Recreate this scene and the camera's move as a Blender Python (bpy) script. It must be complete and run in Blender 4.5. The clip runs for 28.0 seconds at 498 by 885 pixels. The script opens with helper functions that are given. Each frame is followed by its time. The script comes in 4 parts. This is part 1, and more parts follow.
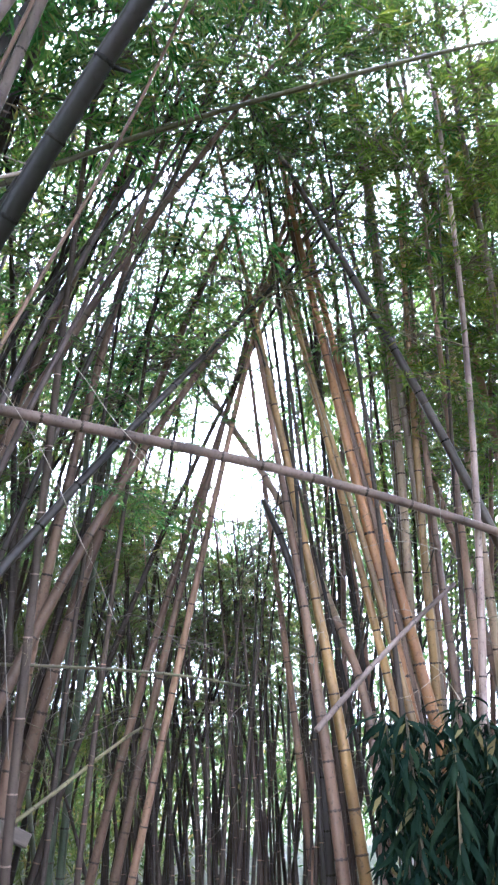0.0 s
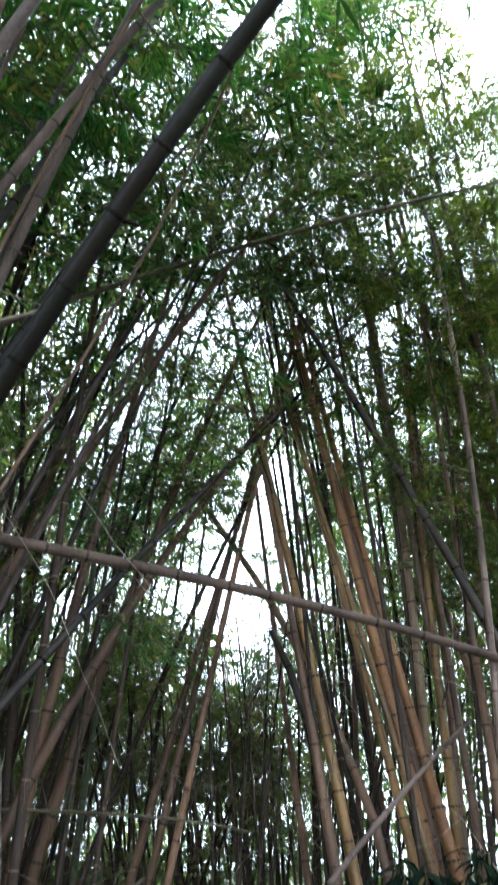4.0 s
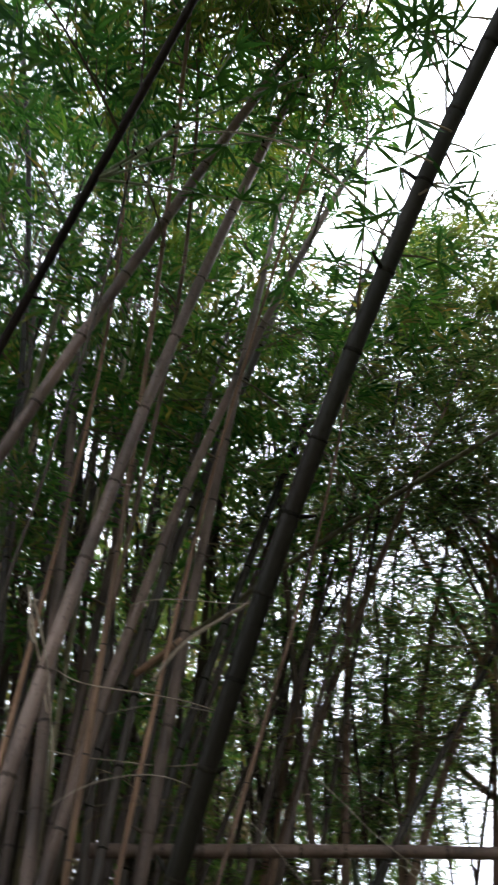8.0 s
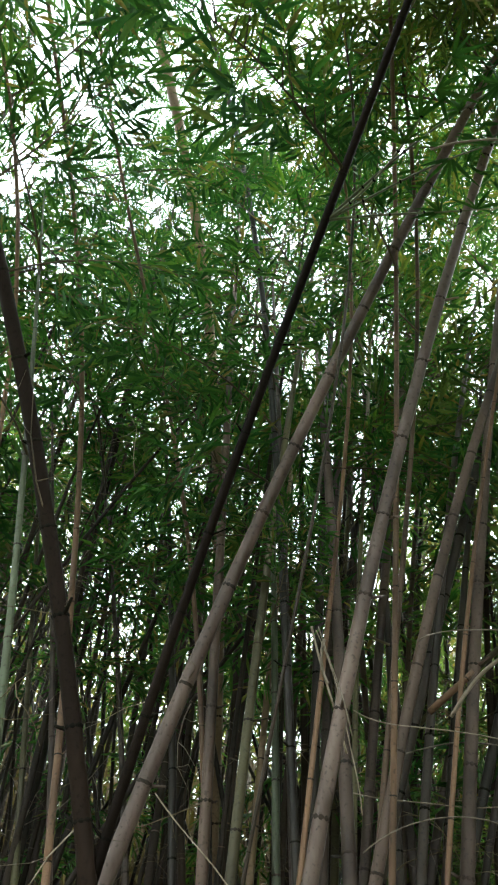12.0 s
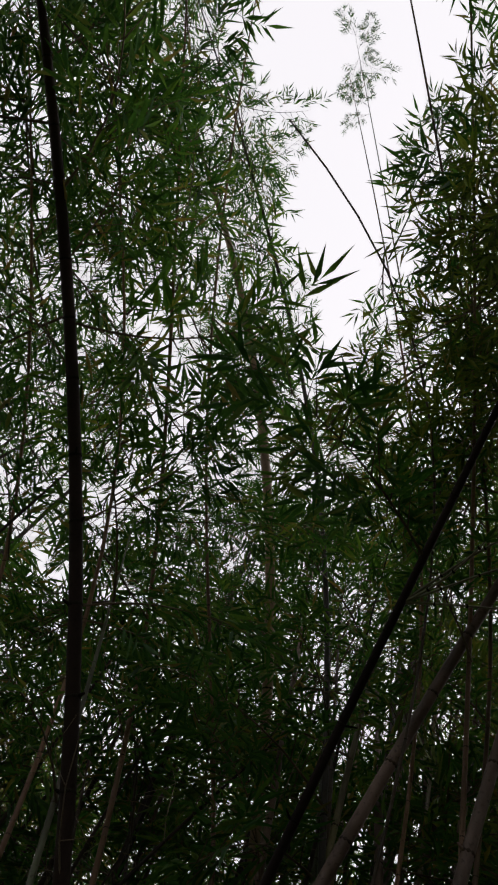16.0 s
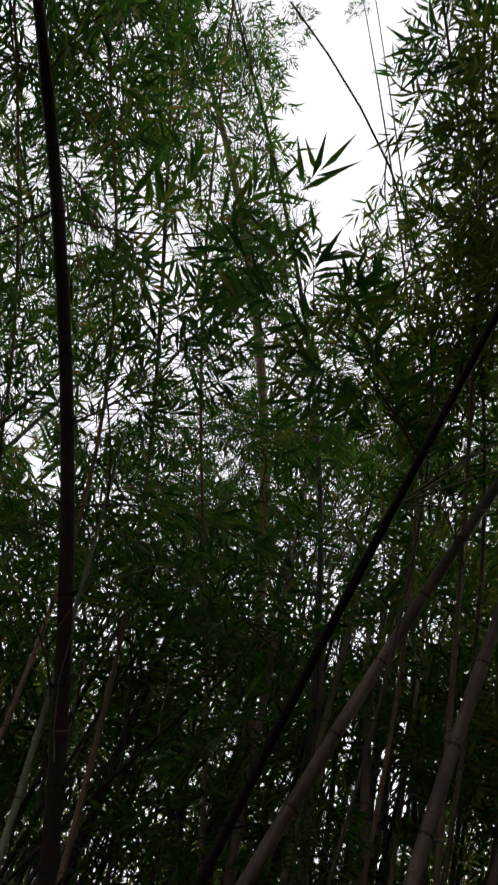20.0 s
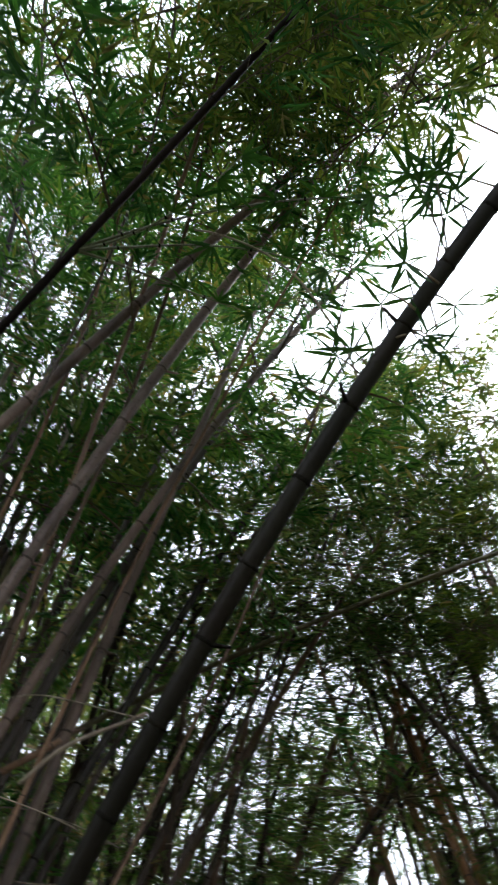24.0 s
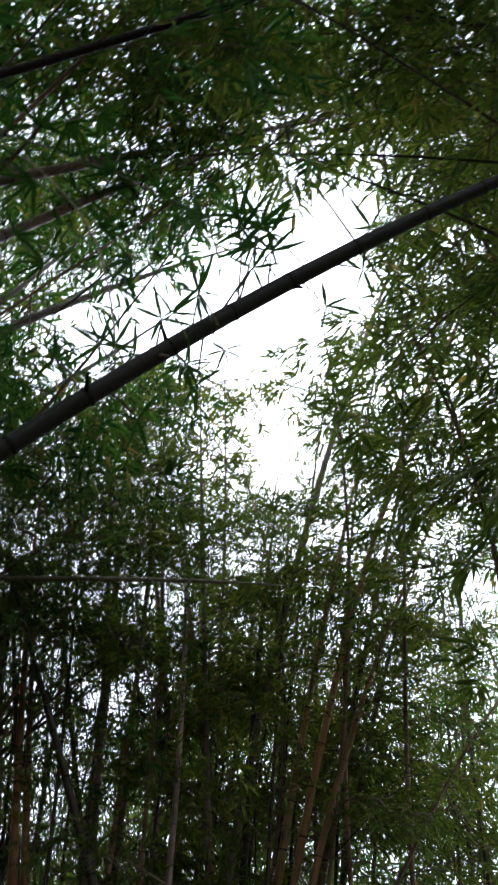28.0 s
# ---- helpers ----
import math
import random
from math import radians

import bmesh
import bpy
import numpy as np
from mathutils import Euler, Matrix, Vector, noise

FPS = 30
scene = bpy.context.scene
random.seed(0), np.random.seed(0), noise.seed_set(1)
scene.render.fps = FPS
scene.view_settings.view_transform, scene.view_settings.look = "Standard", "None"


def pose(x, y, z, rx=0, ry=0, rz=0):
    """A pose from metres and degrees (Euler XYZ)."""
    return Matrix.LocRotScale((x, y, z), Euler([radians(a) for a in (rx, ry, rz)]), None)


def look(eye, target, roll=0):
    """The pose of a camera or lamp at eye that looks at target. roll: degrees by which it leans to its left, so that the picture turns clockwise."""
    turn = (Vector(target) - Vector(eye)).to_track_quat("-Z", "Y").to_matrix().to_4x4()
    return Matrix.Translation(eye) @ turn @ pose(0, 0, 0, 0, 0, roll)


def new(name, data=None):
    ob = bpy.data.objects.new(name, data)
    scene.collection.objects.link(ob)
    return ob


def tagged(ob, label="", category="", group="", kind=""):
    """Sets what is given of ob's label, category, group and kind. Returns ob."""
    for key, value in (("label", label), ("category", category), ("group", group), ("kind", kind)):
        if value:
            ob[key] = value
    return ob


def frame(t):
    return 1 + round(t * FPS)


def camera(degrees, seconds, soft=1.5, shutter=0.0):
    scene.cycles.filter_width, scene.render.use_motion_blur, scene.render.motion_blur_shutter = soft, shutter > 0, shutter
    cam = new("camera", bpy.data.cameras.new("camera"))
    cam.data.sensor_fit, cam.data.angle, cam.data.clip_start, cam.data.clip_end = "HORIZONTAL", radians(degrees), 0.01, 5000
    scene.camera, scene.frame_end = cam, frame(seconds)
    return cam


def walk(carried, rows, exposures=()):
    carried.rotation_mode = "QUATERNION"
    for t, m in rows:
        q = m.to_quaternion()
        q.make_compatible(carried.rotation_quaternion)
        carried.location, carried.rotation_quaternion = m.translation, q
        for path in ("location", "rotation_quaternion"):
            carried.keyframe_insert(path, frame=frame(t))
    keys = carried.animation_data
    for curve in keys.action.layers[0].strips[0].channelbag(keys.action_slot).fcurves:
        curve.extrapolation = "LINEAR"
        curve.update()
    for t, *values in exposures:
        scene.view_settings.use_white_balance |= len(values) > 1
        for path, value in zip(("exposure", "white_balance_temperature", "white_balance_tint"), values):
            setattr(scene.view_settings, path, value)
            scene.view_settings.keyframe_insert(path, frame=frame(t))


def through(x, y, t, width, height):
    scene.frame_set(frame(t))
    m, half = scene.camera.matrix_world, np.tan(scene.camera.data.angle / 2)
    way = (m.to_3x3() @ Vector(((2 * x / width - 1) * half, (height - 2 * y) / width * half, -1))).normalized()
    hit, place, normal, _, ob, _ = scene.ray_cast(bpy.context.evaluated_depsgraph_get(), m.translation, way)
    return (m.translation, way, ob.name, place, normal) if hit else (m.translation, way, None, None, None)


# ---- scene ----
cam = camera(33.7, 28.0, soft=2.2, shutter=0.4)
# seconds, place, and turn about x, y, z
ROWS = [
    (0, -0.006, -0.028, 1.602, 109.01, -0.00, 0.00),
    (0.5, -0.002, -0.023, 1.599, 110.66, 0.30, -0.34),
    (1, 0.005, -0.042, 1.577, 110.46, 0.11, -0.04),
    (1.5, 0.008, -0.016, 1.586, 112.41, 0.28, -0.28),
    (2, 0.000, -0.019, 1.586, 113.31, 0.31, -0.08),
    (2.5, 0.001, -0.039, 1.589, 113.29, 0.23, -0.02),
    (3, 0.001, -0.029, 1.603, 113.90, 0.22, 0.08),
    (3.5, -0.002, -0.029, 1.610, 114.36, 0.23, 0.02),
    (4, 0.001, -0.035, 1.642, 117.46, 0.05, 0.62),
    (4.5, 0.034, -0.098, 1.741, 122.74, -0.13, 0.99),
    (6.5, -0.003, -0.070, 1.705, 127.43, 1.97, 1.27),
    (7, -0.004, -0.070, 1.709, 129.02, 2.48, 2.13),
    (7.5, -0.008, -0.074, 1.714, 131.98, 3.29, 8.27),
    (8, -0.007, -0.090, 1.713, 135.37, 5.02, 20.03),
    (8.5, -0.008, -0.088, 1.710, 137.27, 5.49, 27.38),
    (9, -0.012, -0.085, 1.710, 138.20, 5.54, 33.21),
    (9.5, -0.082, -0.115, 1.716, 137.51, 5.16, 37.06),
    (10, -0.096, -0.104, 1.727, 137.21, 5.12, 40.13),
    (10.5, -0.096, -0.103, 1.725, 137.47, 1.72, 39.17),
    (11, -0.097, -0.102, 1.725, 137.94, -0.05, 38.61),
    (11.5, -0.100, -0.099, 1.725, 137.94, -1.39, 37.45),
    (12, -0.099, -0.099, 1.724, 138.44, -1.95, 36.90),
    (12.5, -0.101, -0.086, 1.707, 139.14, -2.44, 37.40),
    (13, -0.090, -0.164, 1.793, 142.18, -3.73, 37.43),
    (13.5, -0.071, -0.186, 1.821, 147.43, -4.59, 38.42),
    (15.5, -0.102, -0.175, 1.794, 160.33, -9.14, 33.45),
    (16, -0.088, -0.179, 1.787, 162.32, -9.64, 32.10),
    (16.5, -0.092, -0.172, 1.787, 162.13, -9.80, 31.52),
    (17, -0.096, -0.167, 1.792, 162.10, -9.77, 30.85),
    (17.5, -0.106, -0.148, 1.816, 162.24, -9.87, 30.00),
    (18, -0.110, -0.142, 1.818, 162.26, -9.91, 29.83),
    (18.5, -0.114, -0.131, 1.826, 162.16, -9.87, 29.87),
    (19, -0.116, -0.127, 1.830, 161.81, -9.71, 30.17),
    (19.5, -0.120, -0.120, 1.831, 159.20, -9.45, 31.41),
    (20, -0.128, -0.115, 1.835, 156.43, -9.57, 31.54),
    (20.5, -0.129, -0.104, 1.841, 152.91, -9.69, 32.13),
    (22.5, -0.074, -0.125, 1.793, 144.18, 0.64, 27.84),
    (23, -0.044, -0.097, 1.807, 143.01, 0.44, 22.83),
    (23.5, -0.026, -0.073, 1.824, 142.17, 0.88, 17.33),
    (24, -0.018, -0.048, 1.835, 141.43, 0.75, 8.68),
    (24.5, -0.004, -0.054, 1.818, 140.14, -0.74, -2.59),
    (25, 0.024, -0.063, 1.796, 138.92, -2.39, -13.05),
    (25.5, 0.030, -0.062, 1.796, 136.24, -4.84, -21.06),
    (26, 0.018, -0.034, 1.805, 134.55, -7.57, -25.76),
    (26.5, 0.010, -0.010, 1.808, 133.64, -8.69, -27.18),
    (27, 0.009, -0.000, 1.825, 134.48, -7.31, -26.29),
    (27.5, 0.011, -0.038, 1.830, 137.57, -5.60, -24.28),
    (28, 0.030, -0.085, 1.850, 140.79, -1.02, -21.42),
]
EXPOSURES = [(0.0, 3.7, 4950, 15), (2.5, 3.15, 5000, 11), (4.5, 2.25, 5350, 5), (7.0, 1.7, 5650, 9), (9.0, 1.35, 6200, 5), (10.5, 2.0, 6250, -6), (12.5, 1.85, 6000, -4), (13.5, 0.75, 6050, 1), (16.0, -0.65, 6650, 14), (20.0, -0.45, 6550, 13), (22.5, 1.1, 6200, 6), (25.0, 1.2, 5750, 10), (28.0, 0.8, 5700, 11)]
walk(cam, [(t, pose(x, y, z, rx, ry, rz)) for t, x, y, z, rx, ry, rz in ROWS], EXPOSURES)

# ---------------------------------------------------------------- world and light
world = bpy.data.worlds.new("overcast_sky")
scene.world = world
world.use_nodes = True
wn, wl = world.node_tree.nodes, world.node_tree.links
sky = wn.new("ShaderNodeTexSky")
sky.sky_type, sky.sun_disc = "NISHITA", False
sky.sun_elevation, sky.sun_rotation = radians(52), radians(30)
sky.air_density, sky.dust_density, sky.ozone_density = 1.0, 4.0, 1.0
pale = wn.new("ShaderNodeHueSaturation")
pale.inputs["Saturation"].default_value = 0.22
wl.new(sky.outputs["Color"], pale.inputs["Color"])
cloud = wn.new("ShaderNodeMix")
cloud.data_type = "RGBA"
cloud.inputs[0].default_value = 0.75
cloud.inputs[7].default_value = (12.0, 12.1, 12.6, 1)
wl.new(pale.outputs["Color"], cloud.inputs[6])
wl.new(cloud.outputs[2], wn["Background"].inputs["Color"])
wn["Background"].inputs["Strength"].default_value = 0.15

sun_data = bpy.data.lights.new("sun", "SUN")
sun_data.energy, sun_data.angle, sun_data.color = 1.2, radians(25), (1.0, 0.96, 0.9)
sun = new("sun", sun_data)
sun.matrix_world = look((10 * math.sin(radians(30)), 10 * math.cos(radians(30)), 13), (0, 0, 0))


# ---------------------------------------------------------------- materials
def material(name):
    m = bpy.data.materials.new(name)
    m.use_nodes = True
    n, l = m.node_tree.nodes, m.node_tree.links
    return m, n, l, n["Principled BSDF"]


def mixed(n, l, fac, a, b, blend="MIX"):
    """A colour mix of two sockets or colours."""
    k = n.new("ShaderNodeMix")
    k.data_type, k.blend_type = "RGBA", blend
    for socket, v in ((k.inputs[0], fac), (k.inputs[6], a), (k.inputs[7], b)):
        if isinstance(v, bpy.types.NodeSocket):
            l.new(v, socket)
        else:
            socket.default_value = v if isinstance(v, float) else (*v, 1)
    return k.outputs[2]


def noise_tex(n, l, scale, detail=4, stretch=(1, 1, 1), shift=None):
    co, mp, tx = n.new("ShaderNodeTexCoord"), n.new("ShaderNodeMapping"), n.new("ShaderNodeTexNoise")
    mp.inputs["Scale"].default_value = stretch
    tx.inputs["Scale"].default_value, tx.inputs["Detail"].default_value = scale, detail
    l.new(co.outputs["Object"], mp.inputs["Vector"])
    l.new(mp.outputs["Vector"], tx.inputs["Vector"])
    return tx.outputs["Fac"]


def ramp(n, l, fac, *stops):
    r = n.new("ShaderNodeValToRGB")
    el = r.color_ramp.elements
    while len(el) < len(stops):
        el.new(0.5)
    for e, (p, c) in zip(el, stops):
        e.position, e.color = p, (*c, 1)
    l.new(fac, r.inputs["Fac"])
    return r.outputs["Color"]


def bumped(n, l, bsdf, height, strength, distance=0.004):
    b = n.new("ShaderNodeBump")
    b.inputs["Strength"].default_value, b.inputs["Distance"].default_value = strength, distance
    l.new(height, b.inputs["Height"])
    l.new(b.outputs["Normal"], bsdf.inputs["Normal"])


def culm_material(name, main, second, stain, rough=0.5, stain_much=0.6, gloss=0.3):
    """Bamboo rind: long fibres, blotches of lichen and grime, each culm a little different."""
    m, n, l, p = material(name)
    info = n.new("ShaderNodeObjectInfo")
    fibre = noise_tex(n, l, 14, 3, (5, 5, 0.35))
    blotch = noise_tex(n, l, 3.2, 6, (1.4, 1.4, 0.6))
    speck = noise_tex(n, l, 60, 2)
    base = mixed(n, l, fibre, main, second)
    patch = ramp(n, l, blotch, (0.45, (0, 0, 0)), (0.66, (stain_much,) * 3))
    base = mixed(n, l, patch, base, stain)
    base = mixed(n, l, ramp(n, l, speck, (0.58, (0, 0, 0)), (0.72, (0.55,) * 3)), base, tuple(c * 0.45 for c in stain))
    tone = noise_tex(n, l, 1.7, 2, (0.6, 0.6, 1.0))
    base = mixed(n, l, 1.0, base, ramp(n, l, tone, (0.32, (0.6, 0.56, 0.54)), (0.68, (1.3, 1.26, 1.22))), "MULTIPLY")
    vary = ramp(n, l, info.outputs["Random"], (0.0, (0.45, 0.46, 0.47)), (0.5, (0.75, 0.73, 0.7)), (1.0, (1.0, 0.95, 0.88)))
    base = mixed(n, l, 1.0, base, vary, "MULTIPLY")
    l.new(base, p.inputs["Base Color"])
    p.inputs["Roughness"].default_value = rough
    p.inputs["Specular IOR Level"].default_value = gloss
    bumped(n, l, p, fibre, 0.35, 0.003)
    return m


# Dark rinds taken near black: the look against bright sky is in the colour.
GREEN = culm_material("backlit_green_rind", (0.013, 0.012, 0.009), (0.026, 0.023, 0.017), (0.02, 0.013, 0.01), 0.5, 0.6, 0.1)
GREEN3 = culm_material("shaded_green_rind", (0.019, 0.012, 0.009), (0.03, 0.019, 0.014), (0.016, 0.01, 0.008), 0.6, 0.6, 0.08)
GREEN2 = culm_material("grey_green_rind", (0.13, 0.17, 0.09), (0.19, 0.21, 0.13), (0.12, 0.1, 0.08))
OLIVE = culm_material("olive_rind", (0.15, 0.13, 0.06), (0.2, 0.18, 0.1), (0.1, 0.08, 0.06))
# Dark rind, also given to brown culms whose shade is put into colour.
DARK = culm_material("dark_shaded_brown_rind", (0.042, 0.031, 0.025), (0.07, 0.052, 0.04), (0.025, 0.021, 0.02))
BROWN = culm_material("red_brown_rind", (0.2, 0.112, 0.07), (0.28, 0.175, 0.112), (0.09, 0.058, 0.044), 0.55)
RUSSET = culm_material("russet_rind", (0.3, 0.15, 0.098), (0.4, 0.24, 0.17), (0.14, 0.08, 0.058), 0.5)
MAUVE = culm_material("weathered_mauve_rind", (0.12, 0.078, 0.062), (0.19, 0.138, 0.118), (0.055, 0.038, 0.032), 0.55, 0.85)
TAN = culm_material("tan_rind", (0.27, 0.19, 0.125), (0.35, 0.26, 0.18), (0.2, 0.14, 0.1), 0.52)
TAN2 = culm_material("pinkish_tan_rind", (0.215, 0.135, 0.112), (0.34, 0.258, 0.225), (0.07, 0.044, 0.036), 0.48, 0.9)
YELLOW = culm_material("golden_rind", (0.36, 0.205, 0.065), (0.31, 0.2, 0.088), (0.14, 0.09, 0.05), 0.42, 0.5)
ORANGE = culm_material("orange_rind", (0.4, 0.19, 0.07), (0.32, 0.17, 0.08), (0.16, 0.09, 0.06), 0.42, 0.5)
PALE = culm_material("bleached_rind", (0.16, 0.115, 0.1), (0.25, 0.195, 0.175), (0.08, 0.056, 0.048), 0.7, 0.9)
NODE = culm_material("node_scar", (0.05, 0.034, 0.026), (0.085, 0.06, 0.045), (0.03, 0.022, 0.018), 0.75)
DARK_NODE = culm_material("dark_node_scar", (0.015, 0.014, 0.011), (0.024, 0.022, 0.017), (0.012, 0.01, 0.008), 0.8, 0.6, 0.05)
TWIG = culm_material("twig_bark", (0.14, 0.11, 0.06), (0.2, 0.16, 0.1), (0.1, 0.08, 0.05), 0.65)
DRY = culm_material("dry_twig", (0.32, 0.27, 0.22), (0.4, 0.34, 0.28), (0.2, 0.16, 0.13), 0.7)


def leaf_material(name, dark, mid, light, through=0.45, rough=0.5, gloss=0.25):
    m, n, l, p = material(name)
    p.inputs["Specular IOR Level"].default_value = gloss
    geo, info = n.new("ShaderNodeNewGeometry"), n.new("ShaderNodeObjectInfo")
    one = ramp(n, l, geo.outputs["Random Per Island"], (0.0, dark), (0.45, mid), (0.87, light), (0.96, (0.18, 0.135, 0.06)))
    vary = ramp(n, l, info.outputs["Random"], (0.0, (0.72, 0.8, 0.8)), (0.5, (1, 1, 1)), (1.0, (1.3, 1.15, 0.85)))
    col = mixed(n, l, 1.0, one, vary, "MULTIPLY")
    vein = noise_tex(n, l, 90, 2)
    col = mixed(n, l, 0.25, col, ramp(n, l, vein, (0.3, (0.5, 0.5, 0.5)), (0.7, (1.3, 1.3, 1.2))), "MULTIPLY")
    l.new(col, p.inputs["Base Color"])
    p.inputs["Roughness"].default_value = rough
    tr, mx = n.new("ShaderNodeBsdfTranslucent"), n.new("ShaderNodeMixShader")
    l.new(mixed(n, l, 1.0, col, (1.85, 2.0, 0.85), "MULTIPLY"), tr.inputs["Color"])
    mx.inputs["Fac"].default_value = through
    l.new(p.outputs["BSDF"], mx.inputs[1])
    l.new(tr.outputs["BSDF"], mx.inputs[2])
    l.new(mx.outputs["Shader"], n["Material Output"].inputs["Surface"])
    return m


LEAF = leaf_material("bamboo_leaf", (0.022, 0.062, 0.02), (0.043, 0.118, 0.034), (0.095, 0.178, 0.046), 0.36)
WARM_LEAF = leaf_material("olive_leaf", (0.042, 0.066, 0.016), (0.078, 0.112, 0.026), (0.135, 0.165, 0.042), 0.44)
SOFT_LEAF = leaf_material("small_grey_green_leaf", (0.042, 0.07, 0.03), (0.075, 0.114, 0.047), (0.125, 0.168, 0.064), 0.45)
DULL_LEAF = leaf_material("dull_olive_leaf", (0.046, 0.058, 0.026), (0.08, 0.096, 0.042), (0.122, 0.138, 0.056), 0.38)
THATCH_LEAF = leaf_material("withered_leaf", (0.11, 0.078, 0.055), (0.17, 0.122, 0.088), (0.24, 0.178, 0.13), 0.15)
FAR_LEAF = leaf_material("far_leaf", (0.042, 0.082, 0.028), (0.072, 0.132, 0.04), (0.115, 0.18, 0.055), 0.42)
# Bamboo leaf again, darkened so near fans read as silhouettes on the sky.
NEAR_LEAF = leaf_material("silhouette_near_leaf", (0.012, 0.035, 0.01), (0.02, 0.06, 0.014), (0.035, 0.085, 0.02), 0.25)
# Shrub leaf colour taken far down to hold the deep shade under the culms.
SHADED_SHRUB_LEAF = leaf_material("broad_leaf", (0.005, 0.011, 0.008), (0.009, 0.017, 0.011), (0.013, 0.023, 0.013), 0.1, 0.8, 0.04)

m, n, l, p = material("leaf_litter")
fine, wide = noise_tex(n, l, 28, 6), noise_tex(n, l, 0.7, 4)
litter = mixed(n, l, wide, ramp(n, l, fine, (0.3, (0.05, 0.035, 0.022)), (0.7, (0.2, 0.14, 0.08))), (0.06, 0.08, 0.035))
l.new(litter, p.inputs["Base Color"])
p.inputs["Roughness"].default_value = 0.9
bumped(n, l, p, fine, 0.8, 0.03)
LITTER = m
m, n, l, p = material("weathered_board")
grain = noise_tex(n, l, 10, 4, (0.5, 8, 8))
l.new(ramp(n, l, grain, (0.3, (0.05, 0.035, 0.028)), (0.7, (0.11, 0.08, 0.06))), p.inputs["Base Color"])
p.inputs["Roughness"].default_value = 0.8
bumped(n, l, p, grain, 0.5)
BOARD = m


# ---------------------------------------------------------------- mesh helpers
def mesh_of(name, verts, faces, mats, slots=None, smooth=True):
    me = bpy.data.meshes.new(name)
    me.from_pydata([tuple(v) for v in verts], [], [tuple(f) for f in faces])
    for mat in mats:
        me.materials.append(mat)
    if slots is not None:
        me.polygons.foreach_set("material_index", np.asarray(slots, dtype=np.int32))
    me.polygons.foreach_set("use_smooth", np.full(len(me.polygons), smooth))
    me.update()
    return me


def piece(name, me, parent, m=None, label=""):
    """One mesh object as a part of parent."""
    ob = new(name, me)
    ob.parent = parent
    if m is not None:
        ob.matrix_basis = m
    return tagged(ob, label)


def part(name, bm, mat, parent, label=""):
    me = bpy.data.meshes.new(name)
    bm.to_mesh(me)
    bm.free()
    me.materials.append(mat)
    return piece(name, me, parent, label=label)


def sweep(points, radii, sides, cap=True):
    """Verts and faces of a round tube along points."""
    pts = [Vector(q) for q in points]
    verts, faces = [], []
    side = None
    for i, q in enumerate(pts):
        t = (pts[min(i + 1, len(pts) - 1)] - pts[max(i - 1, 0)]).normalized()
        if side is None:
            side = t.orthogonal().normalized()
        side = (side - t * side.dot(t)).normalized()
        up = t.cross(side)
        for k in range(sides):
            a = 2 * math.pi * k / sides
            verts.append(q + (side * math.cos(a) + up * math.sin(a)) * radii[i])
    for i in range(len(pts) - 1):
        for k in range(sides):
            a, b = i * sides + k, i * sides + (k + 1) % sides
            faces.append((a, b, b + sides, a + sides))
    if cap:
        faces.append(tuple(range(sides))[::-1])
        faces.append(tuple(range((len(pts) - 1) * sides, len(pts) * sides)))
    return verts, faces


def tri_mesh(name, verts, tris, mats, slots=None):
    """A mesh of triangles from arrays."""
    me = bpy.data.meshes.new(name)
    me.vertices.add(len(verts))
    me.vertices.foreach_set("co", np.asarray(verts, np.float32).ravel())
    me.loops.add(3 * len(tris))
    me.loops.foreach_set("vertex_index", np.asarray(tris, np.int32).ravel())
    me.polygons.add(len(tris))
    me.polygons.foreach_set("loop_start", np.arange(0, 3 * len(tris), 3, dtype=np.int32))
    for mat in mats:
        me.materials.append(mat)
    if slots is not None:
        me.polygons.foreach_set("material_index", np.asarray(slots, np.int32))
    me.update(calc_edges=True)
    return me


def leaves_mesh(bases, ways, ups, lengths, widths, droop=0.12, plain=False):
    """Lance-shaped folded leaves as verts and faces: four triangles each."""
    B, D, U = (np.asarray(a, float) for a in (bases, ways, ups))
    D /= np.linalg.norm(D, axis=1)[:, None]
    S = np.cross(D, U)
    S /= np.linalg.norm(S, axis=1)[:, None] + 1e-9
    U = np.cross(S, D)
    L, W = np.asarray(lengths)[:, None], np.asarray(widths)[:, None]
    mid = B + D * L * 0.36 + U * W * 0.1
    left, right = mid + S * W * 0.5 + U * W * 0.22, mid - S * W * 0.5 + U * W * 0.22
    tip = B + D * L - U * L * droop
    if plain:
        f = np.array([(0, 3, 1), (0, 2, 3)])
        return np.stack([B, left, right, tip], 1).reshape(-1, 3), (np.arange(len(B))[:, None, None] * 4 + f[None]).reshape(-1, 3)
    verts = np.stack([B, left, mid, right, tip], 1).reshape(-1, 3)
    f = np.array([(0, 2, 1), (0, 3, 2), (1, 2, 4), (2, 3, 4)])
    faces = (np.arange(len(B))[:, None, None] * 5 + f[None]).reshape(-1, 3)
    return verts, faces


